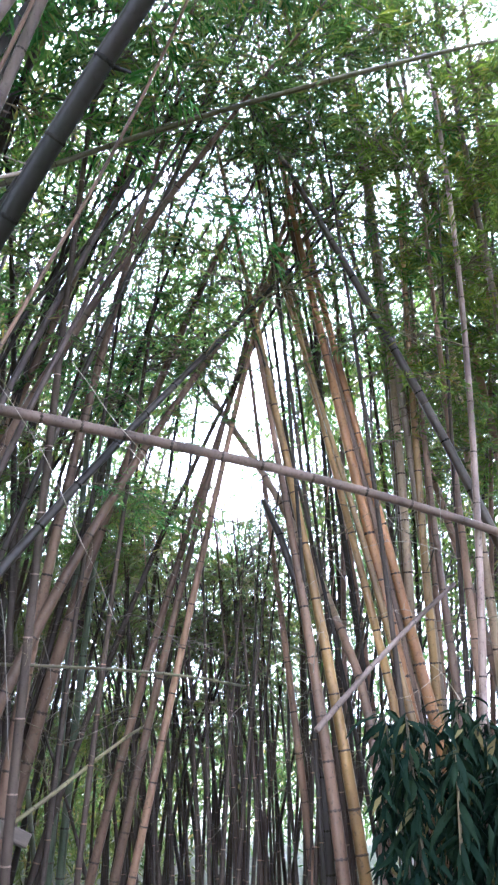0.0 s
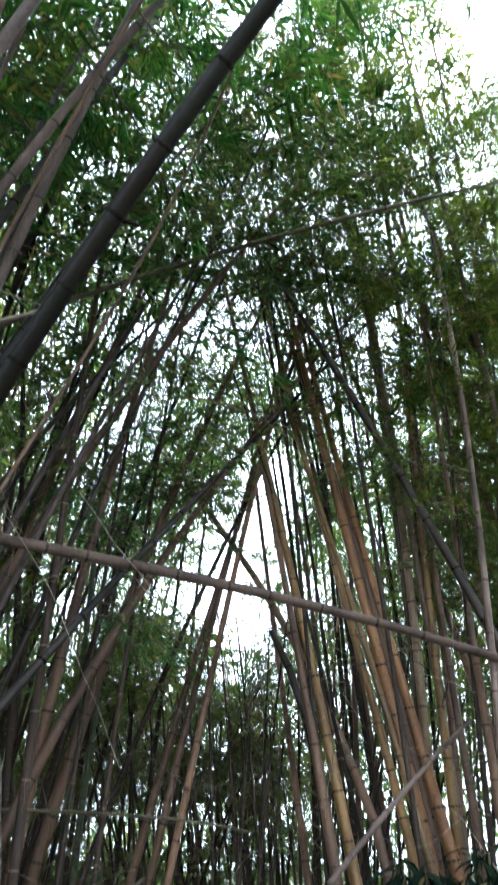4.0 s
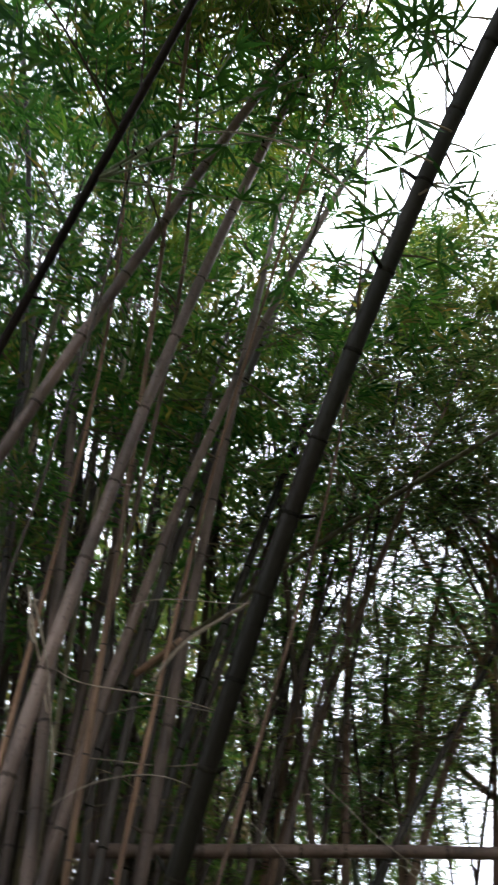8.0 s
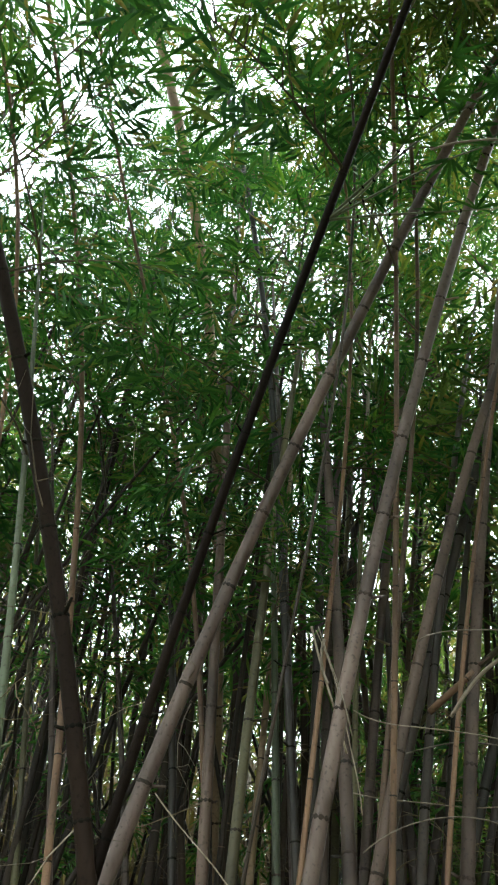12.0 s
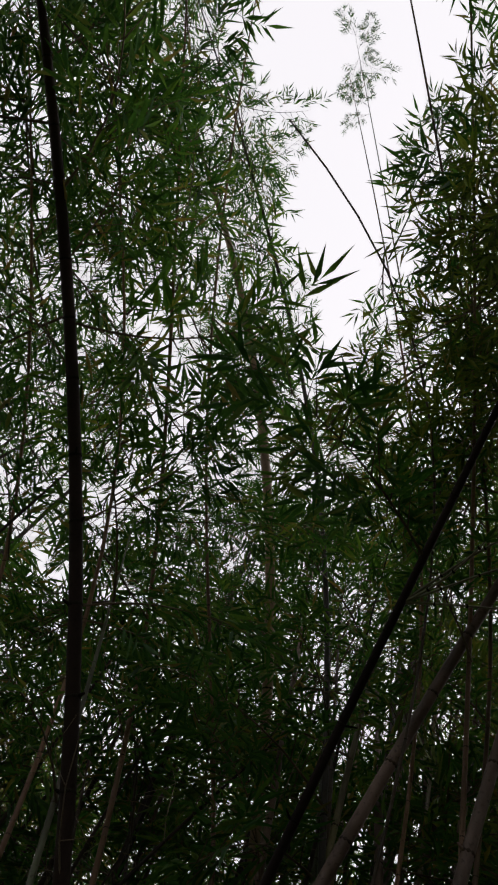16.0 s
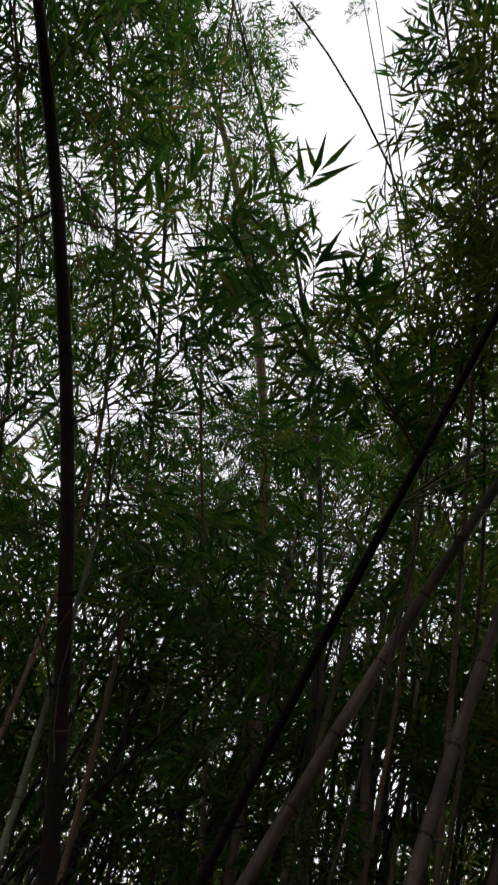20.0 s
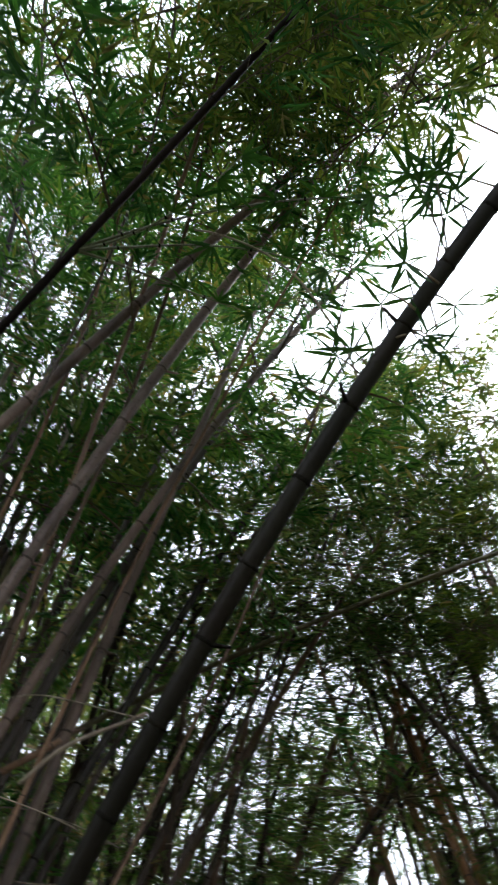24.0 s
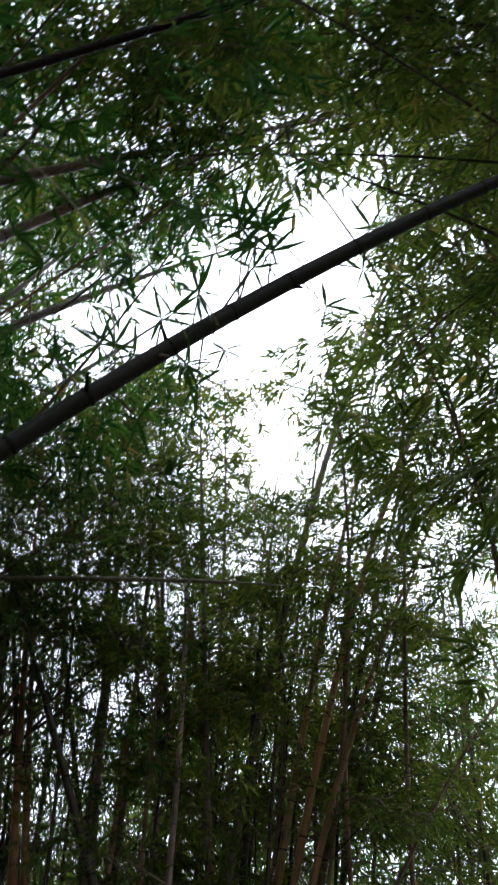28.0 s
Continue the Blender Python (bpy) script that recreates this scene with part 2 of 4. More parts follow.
# ---------------------------------------------------------------- leafy branches
def branch_kind(rng, leafy=1.0, leaf_len=0.13):
    """A side branch about one metre long along +x: a drooping stem's mesh, and arrays of its side twigs and fans of narrow leaves."""
    rise, sag = rng.uniform(0.15, 0.5), rng.uniform(0.25, 0.6)
    stem = lambda s: np.array([s, 0.05 * math.sin(3 * s + rise), rise * s - sag * s * s])
    v, f = sweep([stem(s) for s in np.linspace(0, 1, 7)], np.linspace(0.0075, 0.002, 7), 5)
    me = mesh_of("branch", v, f, [TWIG])
    sv, sf = sweep([stem(s) for s in np.linspace(0, 1, 5)], np.linspace(0.0075, 0.002, 5), 3, False)
    sf = [t for a, b, c, d in sf for t in ((a, b, c), (a, c, d))]
    tv, tf = [], []
    B, D, U, L = [], [], [], []
    for s in np.linspace(0.14, 1.0, 13):
        for sign in (-1, 1):
            if rng.random() < 0.12:
                continue
            o = stem(s)
            reach = rng.uniform(0.14, 0.42) * (1.15 - 0.5 * s)
            way = np.array([rng.uniform(0.3, 1.0), sign * rng.uniform(0.3, 1.0), rng.uniform(-0.55, 0.4)])
            way /= np.linalg.norm(way)
            end = o + way * reach + np.array([0, 0, -reach * 0.25])
            base = len(tv)
            r = 0.003
            tv += [o + np.array([0, 0, r]), o + np.array([r, -r, -r]), o + np.array([-r, r, -r]), end]
            tf += [(base + k, base + (k + 1) % 3, base + 3) for k in range(3)]
            # leaves stand left and right of the twig in one plane, close together towards its end
            flat = np.cross(way, np.array([0, 0, 1.0]) + rng.normal(0, 0.35, 3))
            flat /= np.linalg.norm(flat)
            face = np.cross(flat, way)
            n = max(3, int(rng.integers(6, 11) * leafy))
            for q in range(n):
                at = 1 - 0.42 * (1 - q / (n - 1)) ** 1.3
                turn = (0 if q == n - 1 else (1 if q % 2 else -1)) * rng.uniform(0.45, 1.15)
                w = way * math.cos(turn) + flat * math.sin(turn) + face * rng.normal(0, 0.16) + np.array([0, 0, -0.22])
                B.append(o * (1 - at) + end * at)
                D.append(w)
                U.append(face + rng.normal(0, 0.3, 3))
                L.append(leaf_len * rng.uniform(0.7, 1.25))
    lv, lf = leaves_mesh(B, D, U, L, np.array(L) * rng.uniform(0.115, 0.15, len(L)), plain=True)
    verts = np.vstack([np.array(tv), lv])
    tris = np.vstack([np.array(tf), lf + len(tv)])
    cover = 0.5 * sum(0.067 * k * k for k in L)
    return me, verts, tris, np.r_[np.zeros(len(tf)), np.ones(len(lf))], np.array(sv), np.array(sf), cover / 3


rng = np.random.default_rng(7)
NEAR_BRANCHES = [branch_kind(rng, rng.uniform(0.75, 0.95), 0.168) for _ in range(8)]
BRANCHES = [branch_kind(rng, rng.uniform(0.85, 1.1), 0.142) for _ in range(14)]
FAR_BRANCHES = [branch_kind(rng, 0.95, 0.12) for _ in range(8)]
SMALL_BRANCHES = [branch_kind(rng, rng.uniform(1.1, 1.4), 0.086) for _ in range(10)]


def twig_mesh(rng):
    """A dry bent cane about one metre long along +x with two or three side shoots: verts, faces, material slot."""
    def bent(start, way, length, r, wild):
        pts = [start]
        for _ in range(4):
            way = way + rng.normal(0, wild, 3) + np.array([0, 0, -0.07])
            pts.append(pts[-1] + way / np.linalg.norm(way) * length / 4)
        return pts, sweep(pts, np.linspace(r, r * 0.3, 5), 3, False)
    pts, (v, f) = bent(np.zeros(3), np.array([1.0, 0, rng.uniform(-0.2, 0.4)]), 1.0, 0.0055, 0.24)
    for at in rng.choice((1, 2, 3), 3, replace=False):
        _, (sv, sf) = bent(pts[at], np.array([rng.uniform(0.2, 1), rng.uniform(-1, 1), rng.uniform(-0.7, 0.7)]), rng.uniform(0.25, 0.5), 0.0032, 0.3)
        f += [tuple(i + len(v) for i in q) for q in sf]
        v += sv
    return v, f, int(rng.random() < 0.6)


TWIGS = [twig_mesh(rng) for _ in range(8)]

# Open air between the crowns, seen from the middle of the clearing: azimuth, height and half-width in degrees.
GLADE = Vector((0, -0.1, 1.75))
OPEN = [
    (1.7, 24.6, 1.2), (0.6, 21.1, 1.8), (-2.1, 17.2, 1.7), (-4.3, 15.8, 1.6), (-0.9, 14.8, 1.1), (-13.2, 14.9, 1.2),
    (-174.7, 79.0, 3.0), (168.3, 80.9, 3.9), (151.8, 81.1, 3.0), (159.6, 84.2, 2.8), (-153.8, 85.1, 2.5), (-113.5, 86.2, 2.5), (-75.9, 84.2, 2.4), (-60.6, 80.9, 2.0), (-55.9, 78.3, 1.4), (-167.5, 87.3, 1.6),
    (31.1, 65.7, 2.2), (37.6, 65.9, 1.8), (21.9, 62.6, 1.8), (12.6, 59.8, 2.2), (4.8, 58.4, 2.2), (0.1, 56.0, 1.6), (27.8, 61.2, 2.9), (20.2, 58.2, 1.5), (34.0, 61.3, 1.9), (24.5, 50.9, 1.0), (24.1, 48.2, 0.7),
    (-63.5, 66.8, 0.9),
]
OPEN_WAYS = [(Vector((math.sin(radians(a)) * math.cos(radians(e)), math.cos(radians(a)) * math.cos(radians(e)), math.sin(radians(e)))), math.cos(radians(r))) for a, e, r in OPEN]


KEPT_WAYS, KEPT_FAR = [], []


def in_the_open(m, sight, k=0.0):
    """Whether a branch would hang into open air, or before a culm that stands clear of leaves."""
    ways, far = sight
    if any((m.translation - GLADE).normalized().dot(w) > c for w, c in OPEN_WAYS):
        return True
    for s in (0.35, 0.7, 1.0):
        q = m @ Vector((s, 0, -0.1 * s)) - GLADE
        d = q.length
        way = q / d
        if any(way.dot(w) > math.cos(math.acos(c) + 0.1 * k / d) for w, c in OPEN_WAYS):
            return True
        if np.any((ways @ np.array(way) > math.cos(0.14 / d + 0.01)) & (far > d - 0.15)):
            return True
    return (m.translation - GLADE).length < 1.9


def node_band(mat):
    """A node's ring for a culm of radius one: a swollen lip over a dark scar."""
    prof = ((0.98, -0.36), (1.08, -0.12), (1.07, 0.12), (0.98, 0.34))
    v = [(r * math.cos(k * math.pi / 4), r * math.sin(k * math.pi / 4), z) for r, z in prof for k in range(8)]
    f = [(i * 8 + k, i * 8 + (k + 1) % 8, i * 8 + 8 + (k + 1) % 8, i * 8 + 8 + k) for i in range(len(prof) - 1) for k in range(8)]
    return mesh_of("node_ring", v, f, [mat])


BAND, DARK_BAND = node_band(NODE), node_band(DARK_NODE)
LABELS = {
    "backlit_green_rind": "dark green bamboo culm with dark node rings",
    "shaded_green_rind": "tall green bamboo culm coloured blackish as in shade",
    "grey_green_rind": "slender grey-green bamboo culm in the grove",
    "olive_rind": "olive bamboo culm with leafy side branches",
    "dark_shaded_brown_rind": "dark brown bamboo culm with shade in its colour and thin branches",
    "weathered_mauve_rind": "weathered mauve-brown bamboo culm",
    "red_brown_rind": "red-brown weathered bamboo culm with leafy crown",
    "russet_rind": "slim russet bamboo culm in a dense clump",
    "tan_rind": "tan bamboo culm with dark node rings",
    "pinkish_tan_rind": "thick pinkish tan bamboo culm leaning overhead",
    "golden_rind": "golden yellow bamboo culm in a dense clump",
    "orange_rind": "thick orange-yellow bamboo culm in a dense clump",
    "bleached_rind": "bleached dead piece of split bamboo culm",
}


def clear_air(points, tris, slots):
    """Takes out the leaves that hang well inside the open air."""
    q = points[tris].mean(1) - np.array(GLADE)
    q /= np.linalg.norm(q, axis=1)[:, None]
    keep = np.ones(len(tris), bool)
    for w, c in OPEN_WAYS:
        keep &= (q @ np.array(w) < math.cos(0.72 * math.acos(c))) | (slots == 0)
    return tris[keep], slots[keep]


SPRAYS = {}


def leafed(thing, grown, leaf=None, stems=True):
    """Sets branches on a culm, and all its leaves as one mass."""
    V, T, S, count = [], [], [], 0
    for (me, verts, tris, slots, sv, sf, _), m in grown:
        k = np.array(m)
        if thing.data is None and stems is True:
            twigs = piece("branch", me, thing, m)
            key = (me.name, (leaf or LEAF).name)
            if key not in SPRAYS:
                SPRAYS[key] = tri_mesh("leaf_spray", verts, tris, [TWIG, leaf or LEAF], slots)
            tagged(piece("leaf_spray", SPRAYS[key], twigs), kind="stuff")
            continue
        else:
            V.append(sv @ k[:3, :3].T + k[:3, 3])
            T.append(sf + count)
            S.append(np.zeros(len(sf)))
            count += len(sv)
        V.append(verts @ k[:3, :3].T + k[:3, 3])
        T.append(tris + count)
        S.append(slots)
        count += len(verts)
    if V:
        V, T, S = np.vstack(V), np.vstack(T), np.concatenate(S)
        if stems != "tuft":
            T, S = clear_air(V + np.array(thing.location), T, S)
        tagged(piece("foliage", tri_mesh("foliage", V, T, [TWIG, leaf or LEAF], S), thing), kind="stuff")
    return thing


def far_clump(name, label):
    """Culms too far and too many to count, gathered as one mass."""
    return {"thing": tagged(new(name, bpy.data.meshes.new(name)), label, "bamboo", kind="stuff")}


def close_clump(far):
    verts, faces, slots, mats = [], [], [], []
    for v, f, mat, scars in far["stalks"]:
        for one in (mat, NODE):
            if one not in mats:
                mats.append(one)
        faces += [tuple(i + len(verts) for i in q) for q in f]
        slots += [mats.index(NODE if k else mat) for k in scars]
        verts += v
    far["thing"].data = mesh_of(far["thing"].name, verts, faces, mats, slots)


def culm(p0, p1, p2, p3, r0, r1, mat, crown, gap=0.3, label="", rings=True, name="bamboo_culm", sides=9, tuft=False, clear=0.32, mass=None):
    """One bamboo culm from its foot p0 over two handles to its tip p3, with node rings and leafy side branches."""
    a, b, c, d = (Vector(q) for q in (p0, p1, p2, p3))
    along = lambda u: a * (1 - u) ** 3 + b * 3 * u * (1 - u) ** 2 + c * 3 * u * u * (1 - u) + d * u ** 3
    fine = [along(i / 60) for i in range(61)]
    far = [0.0]
    for i in range(60):
        far.append(far[-1] + (fine[i + 1] - fine[i]).length)
    total = far[-1]
    place = lambda s: along(float(np.interp(s, far, np.linspace(0, 1, 61))))
    slim = 0.0 if crown is None and not tuft else 0.75
    radius = lambda s: (r0 + (r1 - r0) * s / total) * (1 - slim * max(0.0, (s / total - 0.72) / 0.28) ** 1.5)
    rnd = random.Random(round(1000 * (a.x + 7 * a.y + 3 * d.x + d.z)))
    nodes, s = [], gap * rnd.uniform(0.3, 1.0)
    while s < total - 0.03:
        nodes.append(s)
        s += gap * rnd.uniform(0.85, 1.15) * (0.8 + 0.35 * min(1, s / 3))
    stops, radii = [0.0], [r0]
    for s in nodes:
        r = radius(s)
        stops += [s] if rings else [s - r * 0.3, s, s + r * 0.3]
        radii += [r] if rings else [r, r * 1.05, r * 0.98]
    stops.append(total)
    radii.append(r1 * (0.8 if slim == 0 else 0.2))
    keep = [0] + [i for i in range(1, len(stops)) if stops[i] > stops[i - 1] + 1e-3]
    # a dark scar round the rind at each node
    scars = [int(i % 3 != 0 and i < len(stops) - 1 and not rings) for i in keep[1:] for _ in range(sides)] + [0, 0]
    if mass is not None:
        v, f = sweep([place(stops[i]) for i in keep], [radii[i] for i in keep], sides)
        mass.setdefault("stalks", []).append((v, f, mat, scars))
        if crown is not None:
            GROWING.append((mass["thing"], Vector(), place, nodes, total, rnd, crown))
        return None
    thing = new(name)
    thing.location = a
    v, f = sweep([place(stops[i]) - a for i in keep], [radii[i] for i in keep], sides)
    piece("stalk", mesh_of("stalk", v, f, [mat, NODE], scars), thing)
    tagged(thing, label or LABELS[mat.name], "bamboo", "bamboo culms of the grove")
    if rings:
        for s in nodes:
            q = place(s)
            t = (place(min(total, s + 0.05)) - place(max(0, s - 0.05))).to_track_quat("Z", "Y").to_matrix().to_4x4()
            r = radius(s)
            piece("node_ring", DARK_BAND if mat in (GREEN, GREEN3, DARK) else BAND, thing, Matrix.Translation(q - a) @ t @ Matrix.Diagonal((r, r, r * rnd.uniform(0.7, 1.0) * (0.75 if a.y > 4.2 else 1.0), 1)))
        # broken side shoots at the nodes of the nearest culms
        for s in nodes:
            q = place(s)
            if (q - GLADE).length < 4.6 and r0 > 0.018 and q.z > 0.8 and rnd.random() < 0.55:
                t = (place(min(total, s + 0.05)) - place(max(0, s - 0.05))).normalized()
                out = t.orthogonal().normalized()
                out.rotate(Matrix.Rotation(rnd.uniform(0, 6.28), 3, t))
                r, k = radius(s), rnd.uniform(0.02, 0.07)
                way = (out + t * rnd.uniform(0.2, 0.9)).normalized()
                pts = [q - a + out * r * 0.8, q - a + out * r * 0.9 + way * k * 0.5, q - a + out * r * 0.9 + way * k]
                v, f = sweep(pts, (r * 0.28, r * 0.22, r * 0.16), 6)
                piece("branch_stub", mesh_of("branch_stub", v, f, [DARK_NODE if mat in (GREEN, GREEN3, DARK) else mat]), thing)
    if mat in (YELLOW, ORANGE):
        clear = max(clear, 0.45)
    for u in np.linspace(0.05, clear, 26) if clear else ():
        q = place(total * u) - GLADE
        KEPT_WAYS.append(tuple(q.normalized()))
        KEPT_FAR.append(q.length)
    grown = []
    if tuft:
        for i in range(9):
            m = Matrix.Translation(place(total * rnd.uniform(0.93, 1.0)) - a) @ Matrix.Rotation(i * 2.4, 4, "Z") @ Matrix.Rotation(rnd.uniform(-0.9, 0.3), 4, "Y") @ Matrix.Scale(rnd.uniform(0.2, 0.36), 4)
            grown.append((rnd.choice(NEAR_BRANCHES), m))
    if crown is None:
        return leafed(thing, grown, stems="tuft" if tuft else True)
    GROWING.append((thing, a, place, nodes, total, rnd, crown))
    return thing


GROWING, DRIED = [], {}


def grow(sight, thing, a, place, nodes, total, rnd, crown):
    """Dry canes on the lower nodes of one culm; yields the leafy branches that its upper nodes could bear."""
    low, much, size, kinds = CROWNS[crown]
    turn = rnd.uniform(0, 6.28)
    dry = []
    for s in nodes:
        q = place(s)
        if q.z < low:
            if crown in ("high", "tall", "midhi", "leafy", "over", "sparse", "bare") and q.z > 1.0:
                for _ in range(rnd.choice((0, 1, 1, 2) if crown == "bare" else (0, 0, 1, 2))):
                    m = Matrix.Translation(q) @ Matrix.Rotation(rnd.uniform(0, 6.28), 4, "Z") @ Matrix.Rotation(rnd.uniform(-0.7, 0.6), 4, "Y") @ Matrix.Scale(rnd.uniform(0.2, 0.75), 4)
                    if (m @ Vector((1, 0, 0)) - GLADE).length > 2.0 and (q - GLADE).length > 2.2:
                        dry.append(m)
            continue
        if crown == "high" and q.z < 6 and rnd.random() < 0.5:
            dry.append(Matrix.Translation(q) @ Matrix.Rotation(rnd.uniform(0, 6.28), 4, "Z") @ Matrix.Rotation(rnd.uniform(-0.9, 0.5), 4, "Y") @ Matrix.Scale(rnd.uniform(0.35, 0.85), 4))
        for _ in range(int(much) + (rnd.random() < much % 1)):
            turn += 2.4 + rnd.uniform(-0.5, 0.5)
            k = size * rnd.uniform(0.75, 1.25) * (0.7 + 0.5 * math.sin(math.pi * min(1, max(0.1, (q.z - low) / 5))))
            m = Matrix.Translation(q) @ Matrix.Rotation(turn, 4, "Z") @ Matrix.Rotation(rnd.uniform(-0.6, 0.35), 4, "Y") @ Matrix.Rotation(rnd.uniform(-0.5, 0.5), 4, "X") @ Matrix.Scale(k, 4)
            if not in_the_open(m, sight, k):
                yield thing, rnd.choice(kinds), m, k
    if dry:
        v, f, slots = DRIED.setdefault(thing, ([], [], [])) if thing.data is not None else ([], [], [])
        for m in dry:
            points, faces, slot = rnd.choice(TWIGS)
            f += [tuple(c + len(v) for c in face) for face in faces]
            v += [m @ Vector(c) - a for c in points]
            slots += [slot] * len(faces)
    if dry and thing.data is None:
        tagged(piece("dry_tangle", mesh_of("dry_tangle", v, f, [DRY, TWIG], slots), thing), "tangle of thin dry side twigs", kind="stuff")


def crowd(way):
    """How thick the leaves grow towards a part of the crowns before they shade each other out."""
    az, el = math.degrees(math.atan2(way.x, way.y)), math.degrees(math.asin(way.z))
    clumped = min(1.15, 0.84 + 0.85 * noise.noise(way * 5.5) + 0.5 * noise.noise(way * 13 + Vector((3, 1, 2))))
    clumped = max(0.25, clumped)
    # north-western crowns, the arch over the path, and the leafier eastern clump
    for west, east, low, high, much in THICKETS:
        if west <= az < east and low <= el < high:
            return much * clumped
    return 1.1 * clumped


THICKETS = (
    (-180, -108, 57, 90, 2.7), (-108, -72, 54, 67, 0.9), (-45, -5, 57, 70, 1.9), (-108, -10, 57, 90, 1.35), (-10, 60, 57, 74, 2.1), (-10, 180, 57, 90, 2.4),
    (-50, -20, 46, 57, 1.8), (-180, -20, 38, 57, 1.4), (-30, -16, 18, 38, 0.8), (-180, -20, 29, 38, 0.8), (-180, -20, -90, 29, 0.25),
    (36, 180, 15, 46, 0.85), (2, 12, 15, 34, 0.85), (-16, 2, 20, 36, 0.95), (-20, 2, 36, 57, 1.35), (2, 14, 27, 57, 1.4), (-20, 1, -90, 3, 0.6), (-20, 1, 3, 17, 1.9),
    (1, 14, -90, 12, 0.6), (-20, 14, 12, 27, 1.0), (28, 180, -90, 18, 0.6), (14, 36, 20, 46, 1.75), (14, 180, 20, 46, 1.35), (14, 180, -90, 90, 1.5),
)


def grow_all():
    """Branches in random order, each kept only where the leaves round it still leave light."""
    sight = (np.array(KEPT_WAYS), np.array(KEPT_FAR))
    could = [b for one in GROWING for b in grow(sight, *one)]
    random.Random(21).shuffle(could)
    shade, kept = {}, {}
    for thing, kind, m, k in could:
        cells = []
        for s in (0.35, 0.65, 0.95):
            q = m @ Vector((s, 0, -0.1 * s)) - GLADE
            way = q.normalized()
            cells.append((tuple(round(c * 16) for c in way), kind[6] * k * k / q.length_squared / 0.0039, way))
        if sum(shade.get(c, 0.0) + 0.4 * w for c, w, _ in cells) / 3 > 1.08 * crowd(cells[1][2]):
            continue
        for c, w, _ in cells:
            shade[c] = shade.get(c, 0.0) + w
        kept.setdefault(thing, []).append((kind, Matrix.Translation(-thing.location) @ m))
    for thing, grown in kept.items():
        x, y = thing.location.x, thing.location.y
        near = math.hypot(x, y) < 4.4
        if thing.name.startswith("bushy"):
            leaf = DULL_LEAF
        elif y > 4.2 and abs(x) < 3:
            leaf = WARM_LEAF if x > 1.25 else SOFT_LEAF
        else:
            leaf = WARM_LEAF if x > 0.6 else LEAF
        leafed(thing, grown, leaf, near)
    for thing, (v, f, slots) in DRIED.items():
        tagged(piece("dry_tangle", mesh_of("dry_tangle", v, f, [DRY, TWIG], slots), thing), "tangle of thin dry side twigs", kind="stuff")


CROWNS = {
    "high": (2.8, 3.2, 0.85, SMALL_BRANCHES),
    "tall": (3.7, 2.2, 0.95, BRANCHES),
    "midhi": (4.0, 1.9, 0.85, NEAR_BRANCHES),
    "dense": (5.0, 2.4, 0.85, BRANCHES),
    "leafy": (2.1, 3.4, 0.85, SMALL_BRANCHES),
    "sparse": (4.5, 0.8, 0.8, SMALL_BRANCHES),
    "twigs": (5.6, 0.3, 0.5, BRANCHES),
    "fore": (4.1, 0.0, 0.35, BRANCHES),
    "fill": (3.2, 2.2, 1.15, SMALL_BRANCHES),
    "thick": (2.2, 2.2, 1.1, SMALL_BRANCHES),
    "over": (3.9, 2.3, 1.1, BRANCHES),
    "bush": (1.5, 3.4, 0.75, SMALL_BRANCHES),
    "back": (4.5, 0.9, 1.2, FAR_BRANCHES),
    "bare": (30.0, 0.0, 1.0, SMALL_BRANCHES),
}

# ---------------------------------------------------------------- ground
v, f, cells = [], [], 60
edge = [math.copysign(abs(i / (cells / 2)) ** 3 * 900, i) for i in range(-cells // 2, cells // 2 + 1)]
for y in edge:
    for x in edge:
        d = math.hypot(x, y)
        v.append((x, y, -0.02 + 0.06 * noise.noise((x * 0.4, y * 0.4, 0)) * min(1, d / 4) - 0.04))
f = [(j * (cells + 1) + i, j * (cells + 1) + i + 1, (j + 1) * (cells + 1) + i + 1, (j + 1) * (cells + 1) + i) for j in range(cells) for i in range(cells)]
tagged(new("ground", mesh_of("ground", v, f, [LITTER])), "brown leaf litter on the grove floor", "ground", kind="structure")

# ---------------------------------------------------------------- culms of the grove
culm((-1.71, 2.30, 0.00), (-1.17, 1.90, 2.15), (0.09, 1.27, 4.16), (1.91, -0.08, 4.65), 0.027, 0.023, GREEN, "fore", gap=0.2, clear=0.95, label="dark green arching bamboo culm over the path, coloured as backlit")
culm((-2.16, 3.67, 3.25), (-0.76, 4.64, 3.24), (1.10, 4.69, 2.97), (2.59, 5.02, 2.29), 0.036, 0.022, MAUVE, None, gap=0.26, clear=0.95, name="fallen_culm", label="fallen reddish bamboo culm lying across other culms")
culm((-2.05, 4.03, 4.29), (-1.01, 4.48, 5.31), (1.10, 3.61, 5.22), (1.96, 4.21, 5.93), 0.019, 0.014, OLIVE, "twigs", gap=0.35, clear=0.9, name="fallen_culm", label="thin olive bamboo culm fallen across the crowns")
culm((-2.47, 4.76, 0.00), (-2.12, 4.68, 2.58), (-0.85, 4.94, 4.83), (0.80, 4.33, 6.73), 0.050, 0.012, BROWN, "sparse")
culm((-2.51, 5.35, 0.00), (-2.17, 5.20, 2.88), (-0.72, 5.16, 5.47), (0.17, 3.98, 8.00), 0.046, 0.006, BROWN, "high")
culm((-2.24, 4.76, 0.00), (-1.54, 4.79, 2.73), (-0.41, 4.74, 5.24), (0.43, 4.68, 7.95), 0.024, 0.012, DARK, "high")
culm((-2.32, 3.23, 0.00), (-1.52, 4.06, 2.61), (0.12, 5.61, 4.42), (1.64, 5.98, 6.85), 0.039, 0.006, DARK, "high")
